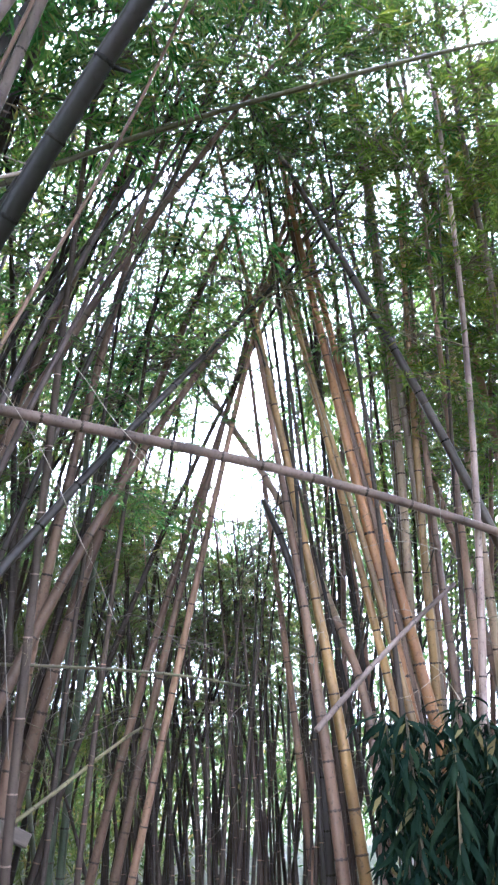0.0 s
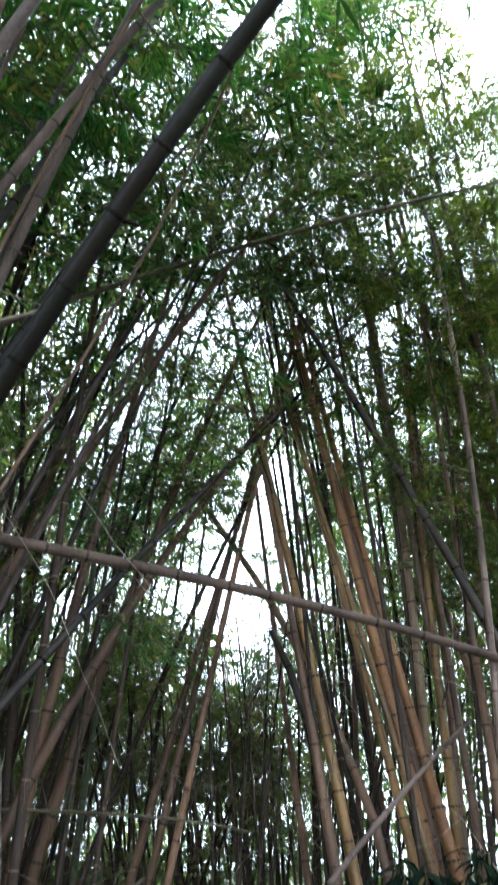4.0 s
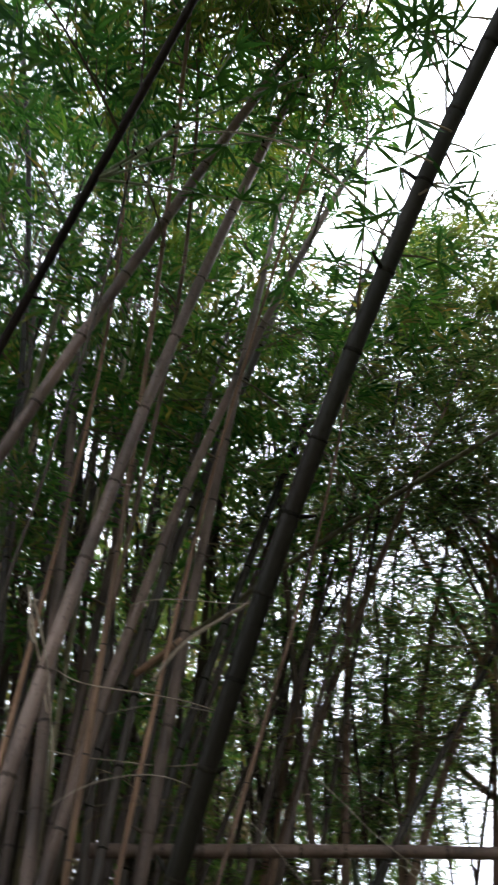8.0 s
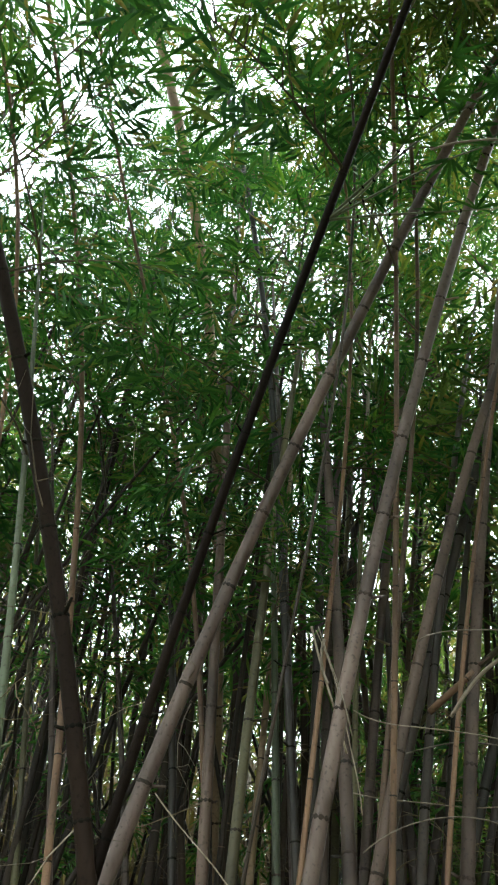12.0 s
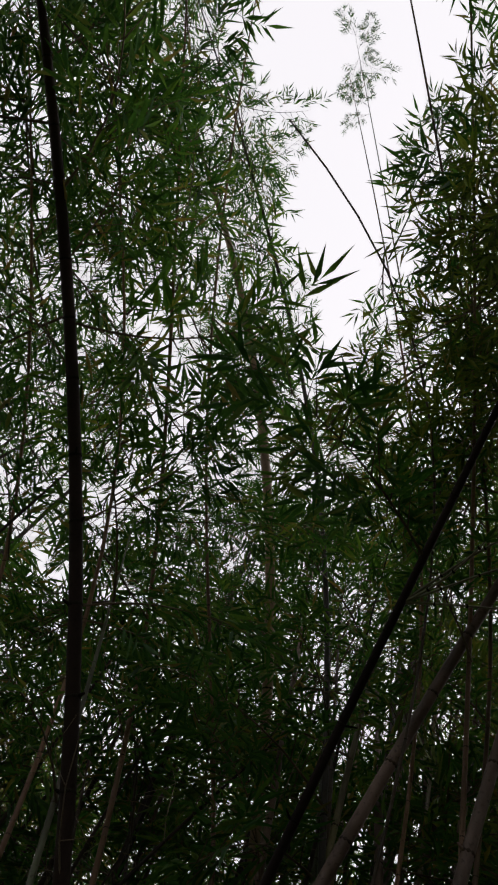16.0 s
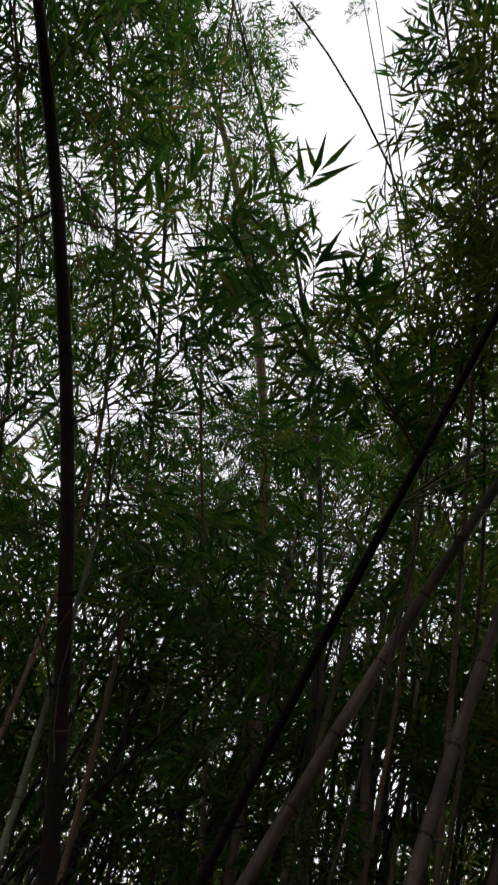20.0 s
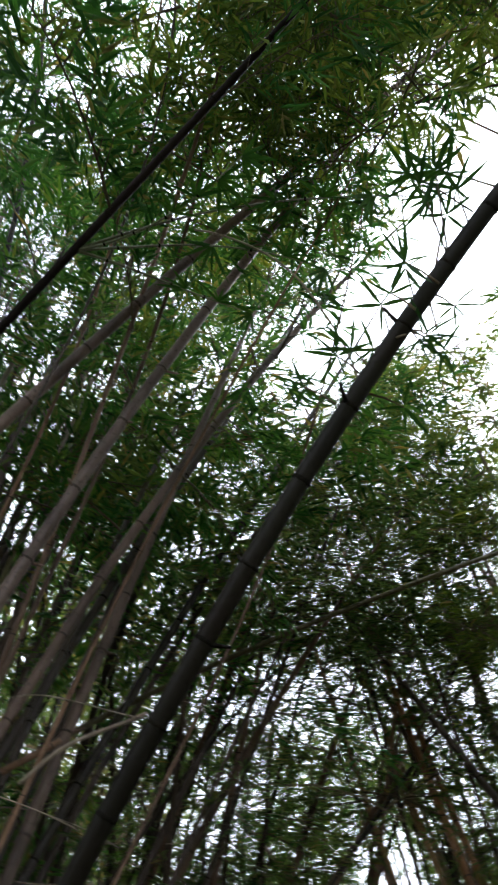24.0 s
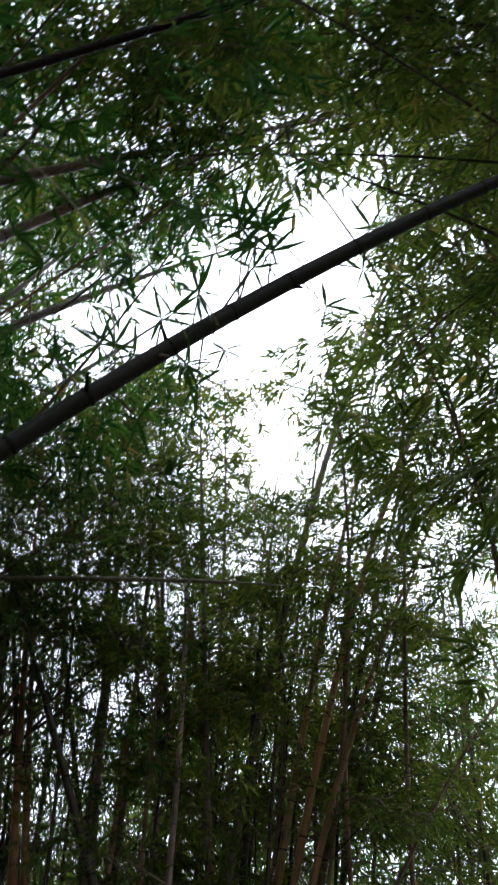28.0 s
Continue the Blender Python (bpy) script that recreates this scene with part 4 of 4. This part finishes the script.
for i in range(78):
    az = radians(rf.uniform(-52, 68))
    if radians(-3.5) < az < radians(7):
        az += radians(12) if i % 2 else radians(-14)
    dist = rf.uniform(6.6, 9) if i < 45 else rf.uniform(8.5, 11.5)
    thin = 1.0
    if abs(az) < 0.35:
        dist, thin = dist * 0.4 + 6.9, 0.65
    x, y = dist * math.sin(az) * -1, dist * math.cos(az)
    hi, lean, way = rf.uniform(9.5, 13), rf.uniform(0.4, 1.8), rf.uniform(0, 6.28)
    lx, ly = lean * math.cos(way), lean * math.sin(way)
    culm((x, y, 0), (x + lx * 0.1, y + ly * 0.1, hi * 0.35), (x + lx * 0.5, y + ly * 0.5, hi * 0.7), (x + lx * 1.4, y + ly * 1.4, hi), rf.uniform(0.022, 0.038) * thin, 0.01, rf.choice((BROWN, RUSSET, BROWN, OLIVE, TAN, BROWN)), "fill", gap=0.42, rings=False, sides=7, clear=0, mass=None if i < 45 else FAR)
# a leafier clump to the right of the path
for i in range(22):
    az = radians(rf.uniform(14, 47))
    dist = rf.uniform(6.6, 9.5)
    x, y = dist * math.sin(az), dist * math.cos(az)
    hi, lx, ly = rf.uniform(8, 11), rf.uniform(-0.5, 1.2), rf.uniform(-0.8, 0.6)
    culm((x, y, 0), (x, y, hi * 0.35), (x + lx * 0.5, y + ly * 0.5, hi * 0.7), (x + lx * 1.4, y + ly * 1.4, hi), rf.uniform(0.024, 0.04), 0.012, rf.choice((BROWN, ORANGE, TAN)), "thick", gap=0.42, rings=False, sides=7, clear=0)
# tall culms that lean in over the glade
for i in range(46):
    side = i >= 30
    az = radians(rf.uniform(24, 40) if side else rf.uniform(26, 112))
    dist = rf.uniform(4.8, 7)
    x, y = -dist * math.sin(az), dist * math.cos(az)
    hi, lean = rf.uniform(9.5, 12), rf.uniform(0.15, 0.5)
    lx, ly = (rf.uniform(1.5, 3.2), rf.uniform(-2.2, -0.5)) if side else (-x * lean, -y * lean)
    culm((x, y, 0), (x + lx * 0.05, y + ly * 0.05, hi * 0.35), (x + lx * 0.4, y + ly * 0.4, hi * 0.75), (x + lx, y + ly, hi), rf.uniform(0.026, 0.04), 0.01, rf.choice((MAUVE, DARK, OLIVE, DARK, MAUVE)), "over", gap=0.4, rings=i % 2 == 0, sides=8, clear=0)
# tall culms to the east that lean back over the path
for i in range(18):
    x, y = rf.uniform(3.4, 4.8), rf.uniform(1.4, 2.4)
    hi = rf.uniform(9.5, 11.5)
    tx, ty = rf.uniform(0.4, 3.0), rf.uniform(0.4, 2.4)
    culm((x, y, 0), (x, y, hi * 0.4), (x * 0.6 + tx * 0.4, y * 0.6 + ty * 0.4, hi * 0.75), (tx, ty, hi), rf.uniform(0.026, 0.036), 0.01, rf.choice((BROWN, OLIVE, DARK)), "over", gap=0.36, rings=False, sides=8, clear=0)
# a low bushy clump in the middle distance
for i in range(34):
    x, y = rf.uniform(-2.5, 0.25), rf.uniform(6.6, 8.4)
    hi, lx = rf.uniform(2.9, 4.1), rf.uniform(-0.9, 0.9)
    culm((x, y, 0), (x, y, hi * 0.35), (x + lx * 0.5, y, hi * 0.7), (x + lx * 1.5, y - 0.4, hi * 0.9), rf.uniform(0.012, 0.02), 0.005, rf.choice((BROWN, DARK, OLIVE)), "bush", gap=0.24, rings=False, sides=6, clear=0, name="bushy_bamboo", label="low bushy olive-leaved bamboo under the taller culms")
# crowded shaded culms behind the leaning ones
for i in range(46):
    az = radians(rf.uniform(14, 66))
    dist = rf.uniform(4.6, 7.5)
    x, y = -dist * math.sin(az), dist * math.cos(az)
    hi, lx, ly = rf.uniform(7, 10), rf.uniform(-1.0, 1.0), rf.uniform(-0.6, 0.6)
    culm((x, y, 0), (x, y, hi * 0.35), (x + lx * 0.5, y + ly * 0.5, hi * 0.7), (x + lx * 1.4, y + ly * 1.4, hi), rf.uniform(0.025, 0.045), 0.01, rf.choice((MAUVE, DARK, MAUVE, BROWN, TAN2)), "tall", gap=0.38, rings=False, sides=7, clear=0)
# deep in the north-western grove: bare stems and dry canes stand close together
SHADED = far_clump("shaded_culms", "crowded bare brown bamboo culms with dry canes")
for i in range(230):
    az = radians(rf.uniform(21, 84))
    dist = rf.uniform(4.8, 9.5)
    x, y = -dist * math.sin(az), dist * math.cos(az)
    hi, lx, ly = rf.uniform(5.5, 9), rf.gauss(0, 1.2), rf.gauss(0, 0.8)
    culm((x, y, 0), (x + lx * 0.2, y + ly * 0.2, hi * 0.35), (x + lx * 0.6, y + ly * 0.6, hi * 0.7), (x + lx * 1.4, y + ly * 1.4, hi), rf.uniform(0.016, 0.036), 0.008, rf.choice((MAUVE, BROWN, TAN2, TAN, TAN2, BROWN)), "bare", gap=0.38, rings=False, sides=6, clear=0, label="bare brown bamboo culm among crowded dry canes", mass=SHADED)
# unseen culms added behind the path to hold back light
for i in range(20):
    az = radians(rf.uniform(75, 300))
    dist = rf.uniform(3.8, 8)
    x, y = -dist * math.sin(az), dist * math.cos(az)
    hi = rf.uniform(8, 11)
    lx, ly = rf.uniform(-0.8, 0.8), rf.uniform(-0.8, 0.8)
    culm((x, y, 0), (x, y, hi * 0.35), (x + lx * 0.5, y + ly * 0.5, hi * 0.7), (x * 0.6 + lx, y * 0.6 + ly, hi), rf.uniform(0.03, 0.05), 0.012, rf.choice((BROWN, TAN, OLIVE)), "back", gap=0.8, rings=False, sides=7, clear=0, mass=BEHIND)
# leaves in clumps: deeper in the grove, and unseen woods added behind the path
def far_leaves(seed, clumps, per, az0, az1, d0, d1, high, size, length, leaf=None):
    g = np.random.default_rng(seed)
    spots = []
    while len(spots) < clumps:
        az, dist = radians(g.uniform(az0, az1)), g.uniform(d0, d1)
        top = high * (0.75 + 0.25 * math.sin(az * 7 + 1) * math.cos(az * 11)) * dist / d0
        q = Vector((-dist * math.sin(az), dist * math.cos(az), g.uniform(0, 1) ** 0.9 * top))
        way = (q - GLADE).normalized()
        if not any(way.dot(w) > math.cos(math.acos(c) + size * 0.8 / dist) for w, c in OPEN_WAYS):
            spots.append(q)
    mid = np.repeat(np.array(spots), per, 0)
    b = mid + g.normal(0, 1, mid.shape) * np.array([size, size, size * 0.7])
    way = g.normal(0, 1, mid.shape) + np.array([0, 0, -0.5])
    up = np.array([0, 0, 1.0]) + g.normal(0, 0.5, mid.shape)
    ln = g.uniform(0.7, 1.3, len(mid)) * length
    v, f = leaves_mesh(b, way, up, ln, ln * 0.16, plain=True)
    return tri_mesh("far_leaves", v, f, [leaf or FAR_LEAF])


for some in (FAR, BEHIND, SHADED):
    close_clump(some)
grow_all()
tagged(new("far_bamboo_leaves", far_leaves(3, 620, 100, -18, 20, 11.5, 15, 9.5, 0.5, 0.18, SOFT_LEAF)), "mass of green bamboo leaves deeper in the grove", "bamboo", kind="stuff")
tagged(new("far_bamboo_leaves", far_leaves(5, 950, 80, 20, 86, 10, 14, 13.5, 0.55, 0.27, DULL_LEAF)), "dark mass of bamboo leaves behind crowded culms", "bamboo", kind="stuff")
tagged(new("far_bamboo_leaves", far_leaves(6, 420, 100, -50, -18, 9.5, 13, 10.5, 0.55, 0.18)), "mass of yellow-green bamboo leaves beyond the clump", "bamboo", kind="stuff")
tagged(new("far_bamboo_leaves", far_leaves(8, 200, 110, 6, 45, 14, 18, 2.6, 0.5, 0.22)), "pale green undergrowth at the far edge of the grove", "bamboo", kind="stuff")
tagged(new("undergrowth", far_leaves(9, 130, 120, 6, 40, 8.6, 12, 1.5, 0.4, 0.15, DULL_LEAF)), "low green undergrowth on the grove floor", "undergrowth", kind="stuff")
tagged(new("far_bamboo_leaves", far_leaves(12, 1100, 60, 21, 88, 8.6, 10, 7.4, 0.55, 0.3, THATCH_LEAF)), "withered brown bamboo leaves low behind crowded culms", "bamboo", kind="stuff")
# Out of view; put there to block low sky light from behind.
tagged(new("far_woods", far_leaves(4, 1500, 30, 84, 310, 10, 15, 5.5, 0.7, 0.5)), "unseen leafy woods added behind the path against low sky light", "woods", kind="stuff")

# ---------------------------------------------------------------- small things
def broad_leaf(rng, length, width):
    """A long drooping leaf along -z with a folded midrib."""
    v, f = [], []
    for i, (s, w) in enumerate(((0, 0.08), (0.2, 0.75), (0.45, 1.0), (0.75, 0.6), (1.0, 0.02))):
        out = 0.32 * math.sin(s * 2.2)
        for k in (-1, 0, 1):
            v.append((out * length - abs(k) * 0.12 * width, k * w * width / 2, -s * length * 0.92))
    for i in range(4):
        for k in range(2):
            a = i * 3 + k
            f.append((a, a + 1, a + 4, a + 3))
    return mesh_of("leaf", v, f, [SHADED_SHRUB_LEAF])


rs = random.Random(5)
BROAD = [broad_leaf(rs, ln, wd) for ln, wd in ((0.17, 0.032), (0.21, 0.036), (0.14, 0.03), (0.25, 0.04))]


def climber(x, y, top, stems, spread):
    """A shrub of upright stems, each with whorls of long leaves that hang down."""
    thing = tagged(new("climbing_shrub"), "shrub with long drooping leaves below the bamboo, shade in its colour", "shrub")
    thing.location = (x, y, 0)
    for i in range(stems):
        dx, dy, high = spread * (2 * (i + 0.5) / stems - 1) + rs.uniform(-0.08, 0.08), rs.uniform(-0.22, 0.22), top * rs.uniform(0.78, 1.0)
        at = lambda k: Vector((dx * (0.4 + 0.6 * k), dy * (0.4 + 0.6 * k), high * k))
        v, f = sweep([at(k) for k in (0, 0.3, 0.6, 0.85, 1.0)], (0.014, 0.012, 0.01, 0.008, 0.006), 5)
        piece("stem", mesh_of("stem", v, f, [TWIG]), thing)
        for k in (1.0, 0.93, 0.85, 0.76, 0.66, 0.55):
            for j in range(9):
                m = Matrix.Translation(at(k * rs.uniform(0.96, 1.02))) @ Matrix.Rotation(j * 0.7 + rs.uniform(-0.3, 0.3) + k * 9, 4, "Z") @ Matrix.Rotation(rs.uniform(-1.1 if k == 1.0 else -0.5, 0.05), 4, "Y") @ Matrix.Rotation(rs.uniform(-0.5, 0.5), 4, "X") @ Matrix.Scale(rs.uniform(0.75, 1.15), 4)
                piece("leaf", rs.choice(BROAD), thing, m)
    # the many smaller leaves inside
    B = [(rs.uniform(-1, 1) * spread, rs.uniform(-0.1, 0.3), top * (0.2 + 0.74 * rs.random())) for _ in range(900)]
    D = [(rs.uniform(-0.6, 0.6), rs.uniform(-0.6, 0.6), rs.uniform(-1.2, -0.3)) for _ in B]
    U = [(rs.uniform(-1, 1), rs.uniform(-1, 0.3), rs.uniform(0, 1)) for _ in B]
    L = np.array([rs.uniform(0.1, 0.18) for _ in B])
    v, f = leaves_mesh(B, D, U, L, L * 0.24)
    tagged(piece("foliage", tri_mesh("foliage", v, f, [SHADED_SHRUB_LEAF]), thing), kind="stuff")


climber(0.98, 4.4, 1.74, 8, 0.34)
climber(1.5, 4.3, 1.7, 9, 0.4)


def strand(p0, p1, p2, p3, r=0.0024):
    """A dry hanging vine strand between two handles."""
    a, b, c, d = (Vector(q) for q in (p0, p1, p2, p3))
    pts = [a * (1 - u) ** 3 + b * 3 * u * (1 - u) ** 2 + c * 3 * u * u * (1 - u) + d * u ** 3 for u in np.linspace(0, 1, 22)]
    pts = [q + Vector((noise.noise(q * 3), noise.noise(q * 3 + Vector((5, 0, 0))), 0)) * 0.03 for q in pts]
    v, f = sweep([q - a for q in pts], [r] * len(pts), 5)
    thing = new("dry_vine", mesh_of("dry_vine", v, f, [DRY]))
    thing.location = a
    return tagged(thing, "thin pale dry vine hanging among the culms", "vine", "dry vines")


strand((-1.34, 4.02, 3.32), (-1.07, 4.23, 2.98), (-0.93, 4.37, 2.57), (-0.72, 4.49, 2.11), 0.0024)
strand((-0.96, 3.97, 3.44), (-0.82, 4.08, 3.26), (-0.67, 4.16, 3.11), (-0.56, 4.23, 2.95), 0.0024)
strand((-1.20, 3.96, 2.18), (-1.17, 3.99, 1.95), (-1.14, 4.02, 1.69), (-1.11, 4.02, 1.45), 0.0024)
strand((1.10, 4.66, 2.95), (1.10, 4.73, 2.66), (1.15, 4.75, 2.49), (1.17, 4.79, 2.24), 0.0024)
strand((-1.46, 2.26, 3.33), (-1.37, 2.37, 3.25), (-1.19, 2.45, 3.27), (-0.99, 2.58, 3.19), 0.0024)
strand((-1.57, 2.44, 2.91), (-1.40, 2.48, 3.02), (-1.21, 2.57, 3.03), (-1.10, 2.66, 2.94), 0.0024)
strand((-1.39, 1.92, 3.46), (-1.40, 2.00, 3.37), (-1.39, 2.07, 3.28), (-1.40, 2.15, 3.15), 0.0024)
strand((-1.23, 2.35, 3.57), (-1.09, 2.38, 3.62), (-0.94, 2.47, 3.58), (-0.78, 2.53, 3.57), 0.0024)
strand((-1.25, 2.60, 3.39), (-1.13, 2.59, 3.49), (-0.96, 2.60, 3.57), (-0.79, 2.60, 3.64), 0.0080)
strand((-1.41, 1.99, 3.45), (-1.44, 2.00, 3.41), (-1.45, 2.04, 3.35), (-1.44, 2.07, 3.32), 0.0060)
strand((-1.56, 2.15, 3.64), (-1.55, 2.27, 3.50), (-1.56, 2.41, 3.28), (-1.60, 2.51, 3.07), 0.0024)
strand((-2.00, 1.85, 2.99), (-1.95, 1.95, 2.90), (-1.90, 2.03, 2.82), (-1.86, 2.10, 2.73), 0.0024)
strand((-1.78, 3.09, 3.59), (-1.54, 3.17, 3.67), (-1.33, 3.28, 3.63), (-1.10, 3.42, 3.53), 0.0035)
strand((-1.90, 2.92, 3.40), (-1.66, 3.08, 3.35), (-1.49, 3.18, 3.31), (-1.28, 3.26, 3.33), 0.0030)
strand((-1.67, 2.33, 3.82), (-1.70, 2.43, 3.66), (-1.68, 2.53, 3.54), (-1.73, 2.67, 3.41), 0.0050)
strand((0.15, 1.68, 4.14), (0.06, 1.24, 4.41), (-0.13, 1.14, 4.45), (-0.36, 1.09, 4.45), 0.0040)


def side_branch(p0, p1, p2, p3, fans):
    """A thin branch from a culm's node, with knots and a few fans of leaves."""
    a, b, c, d = (Vector(q) for q in (p0, p1, p2, p3))
    along = lambda u: a * (1 - u) ** 3 + b * 3 * u * (1 - u) ** 2 + c * 3 * u * u * (1 - u) + d * u ** 3
    thing = tagged(new("side_branch"), "thin side branch arching from a dark bamboo node", "branch", "side branches of the dark culm")
    thing.location = a
    v, f = sweep([along(u) - a for u in np.linspace(0, 1, 14)], np.linspace(0.0062, 0.0022, 14), 6)
    piece("stem", mesh_of("stem", v, f, [GREEN2]), thing)
    for u in (0.18, 0.36, 0.55, 0.74):
        t = (along(u + 0.02) - along(u - 0.02)).to_track_quat("Z", "Y").to_matrix().to_4x4()
        piece("node_ring", DARK_BAND, thing, Matrix.Translation(along(u) - a) @ t @ Matrix.Diagonal((0.0075, 0.0075, 0.01, 1)))
    for i in range(fans):
        u = 0.45 + 0.55 * (i + 1) / fans
        out = Matrix.Rotation(rs.uniform(0, 6.28), 4, "Z") @ Matrix.Rotation(rs.uniform(0.2, 0.9), 4, "Y")
        for j in range(6):
            m = out @ Matrix.Rotation((j - 2.5) * 0.42, 4, "Z") @ Matrix.Rotation(rs.uniform(-0.5, 0.5), 4, "X") @ Matrix.Scale(rs.uniform(0.1, 0.16), 4)
            piece("leaf", LONG_LEAF, thing, Matrix.Translation(along(u) - a) @ m)


def long_leaf():
    """A narrow lance-shaped leaf one metre long along +x, folded and a little bent."""
    v, f = [], []
    for s, w in ((0, 0.012), (0.12, 0.08), (0.35, 0.12), (0.7, 0.074), (1.0, 0.004)):
        for k in (-1, 0, 1):
            v.append((s, k * w / 2, -0.14 * s * s + abs(k) * w * 0.18))
    for i in range(4):
        for k in range(2):
            a = i * 3 + k
            f.append((a, a + 3, a + 4, a + 1))
    return mesh_of("leaf", v, f, [NEAR_LEAF])


LONG_LEAF = long_leaf()
side_branch((-0.81, 1.17, 4.63), (-0.49, 1.14, 4.71), (-0.14, 1.08, 4.70), (0.47, 1.13, 4.54), 5)
side_branch((-0.81, 1.17, 4.63), (-0.54, 1.25, 4.73), (-0.28, 1.26, 4.79), (0.09, 1.39, 4.63), 4)
side_branch((-0.81, 1.17, 4.63), (-0.61, 1.27, 4.63), (-0.45, 1.42, 4.66), (-0.21, 1.55, 4.66), 3)
side_branch((-0.81, 1.17, 4.63), (-0.59, 1.15, 4.58), (-0.37, 1.07, 4.58), (-0.15, 0.90, 4.56), 4)


def leaf_fan(root, tip, count=6, size=0.13):
    """A twig with a fan of long leaves at its end."""
    a, b = Vector(root), Vector(tip)
    thing = tagged(new("leafy_twig"), "small twig with a fan of narrow green leaves", "twig", "leafy twigs on the arching culm")
    thing.location = a
    v, f = sweep([Vector(), (b - a) * 0.5 + Vector((0, 0, 0.01)), b - a], (0.0035, 0.003, 0.002), 5)
    piece("stem", mesh_of("stem", v, f, [TWIG]), thing)
    way = (b - a).normalized()
    face = ((b - GLADE).normalized() + Vector((rs.uniform(-0.5, 0.5), rs.uniform(-0.5, 0.5), rs.uniform(-0.5, 0.5)))).normalized()
    flat = face.orthogonal().normalized()
    rise = face.cross(flat)
    for i in range(count):
        turn = 2 * math.pi * (i + rs.uniform(-0.3, 0.3)) / count
        w = way * 0.5 + flat * math.cos(turn) + rise * math.sin(turn) + Vector((0, 0, -0.25))
        m = w.to_track_quat("X", "Z").to_matrix().to_4x4()
        k = size * rs.uniform(0.55, 1.05)
        piece("leaf", LONG_LEAF, thing, Matrix.Translation(b - a) @ m @ Matrix.Rotation(rs.uniform(-0.8, 0.8), 4, "X") @ Matrix.Scale(k, 4))


leaf_fan((0.23, 1.07, 3.60), (0.15, 1.12, 3.63), 5, 0.12)
leaf_fan((0.25, 1.06, 3.60), (0.29, 1.10, 3.63), 6, 0.12)
leaf_fan((0.26, 1.02, 3.63), (0.21, 1.00, 3.69), 5, 0.12)
leaf_fan((0.33, 0.99, 3.69), (0.26, 0.96, 3.77), 6, 0.12)
leaf_fan((0.12, 1.19, 3.54), (0.21, 1.25, 3.54), 5, 0.12)
leaf_fan((0.31, 1.05, 3.72), (0.34, 1.19, 3.69), 5, 0.12)
leaf_fan((0.35, 1.04, 3.85), (0.40, 0.93, 3.95), 6, 0.12)
leaf_fan((0.39, 1.02, 3.86), (0.38, 0.82, 3.99), 7, 0.14)
leaf_fan((0.47, 0.93, 3.94), (0.32, 0.84, 4.05), 7, 0.14)
leaf_fan((0.60, 0.86, 3.99), (0.71, 0.85, 4.02), 6, 0.12)
leaf_fan((0.67, 0.83, 4.04), (0.70, 0.76, 4.11), 5, 0.12)
leaf_fan((0.56, 0.90, 3.99), (0.43, 0.87, 4.08), 6, 0.15)
leaf_fan((0.25, 1.14, 3.76), (0.29, 1.20, 3.76), 6, 0.12)
leaf_fan((0.14, 1.20, 3.67), (0.10, 1.18, 3.74), 5, 0.12)
leaf_fan((0.21, 1.17, 3.74), (0.20, 1.11, 3.83), 5, 0.12)
leaf_fan((0.73, 0.78, 4.09), (0.84, 0.87, 4.08), 5, 0.12)
leaf_fan((0.29, 1.11, 3.82), (0.28, 1.05, 3.91), 5, 0.12)
leaf_fan((0.39, 1.02, 3.86), (0.34, 0.85, 3.99), 7, 0.13)
leaf_fan((0.46, 0.97, 3.92), (0.44, 0.89, 4.01), 7, 0.12)
leaf_fan((0.24, 1.15, 3.75), (0.30, 1.19, 3.77), 7, 0.11)
leaf_fan((0.12, 1.22, 3.66), (0.06, 1.19, 3.73), 7, 0.11)
leaf_fan((0.04, 1.27, 3.62), (-0.04, 1.25, 3.69), 6, 0.11)
leaf_fan((0.33, 1.09, 3.83), (0.40, 1.15, 3.84), 6, 0.10)
leaf_fan((0.54, 0.93, 3.98), (0.65, 0.98, 3.98), 6, 0.12)


def low_board(end, start):
    """A dark board on a low post."""
    a, b = Vector(start), Vector(end)
    thing = tagged(new("board_rail"), "dark weathered board on a low wooden post", "rail")
    thing.location = (a.x, a.y, 0)
    way = (b - a).normalized()
    bm = bmesh.new()
    bmesh.ops.create_cube(bm, size=1, matrix=Matrix.Diagonal(((b - a).length + 0.5, 0.05, 0.075, 1)))
    bmesh.ops.bevel(bm, geom=bm.edges[:], offset=0.006, segments=1, affect="EDGES")
    board = part("board", bm, BOARD, thing)
    board.matrix_basis = Matrix.Translation((a + b) / 2 - way * 0.25 - Vector((a.x, a.y, 0))) @ way.to_track_quat("X", "Z").to_matrix().to_4x4()
    bm = bmesh.new()
    top = a.z - 0.03
    bmesh.ops.create_cube(bm, size=1, matrix=Matrix.Translation((0, 0, top / 2)) @ Matrix.Diagonal((0.07, 0.07, top, 1)))
    bmesh.ops.bevel(bm, geom=bm.edges[:], offset=0.005, segments=1, affect="EDGES")
    part("post", bm, BOARD, thing)


low_board((-1.17, 4.73, 1.03), (-1.42, 4.45, 1.19))
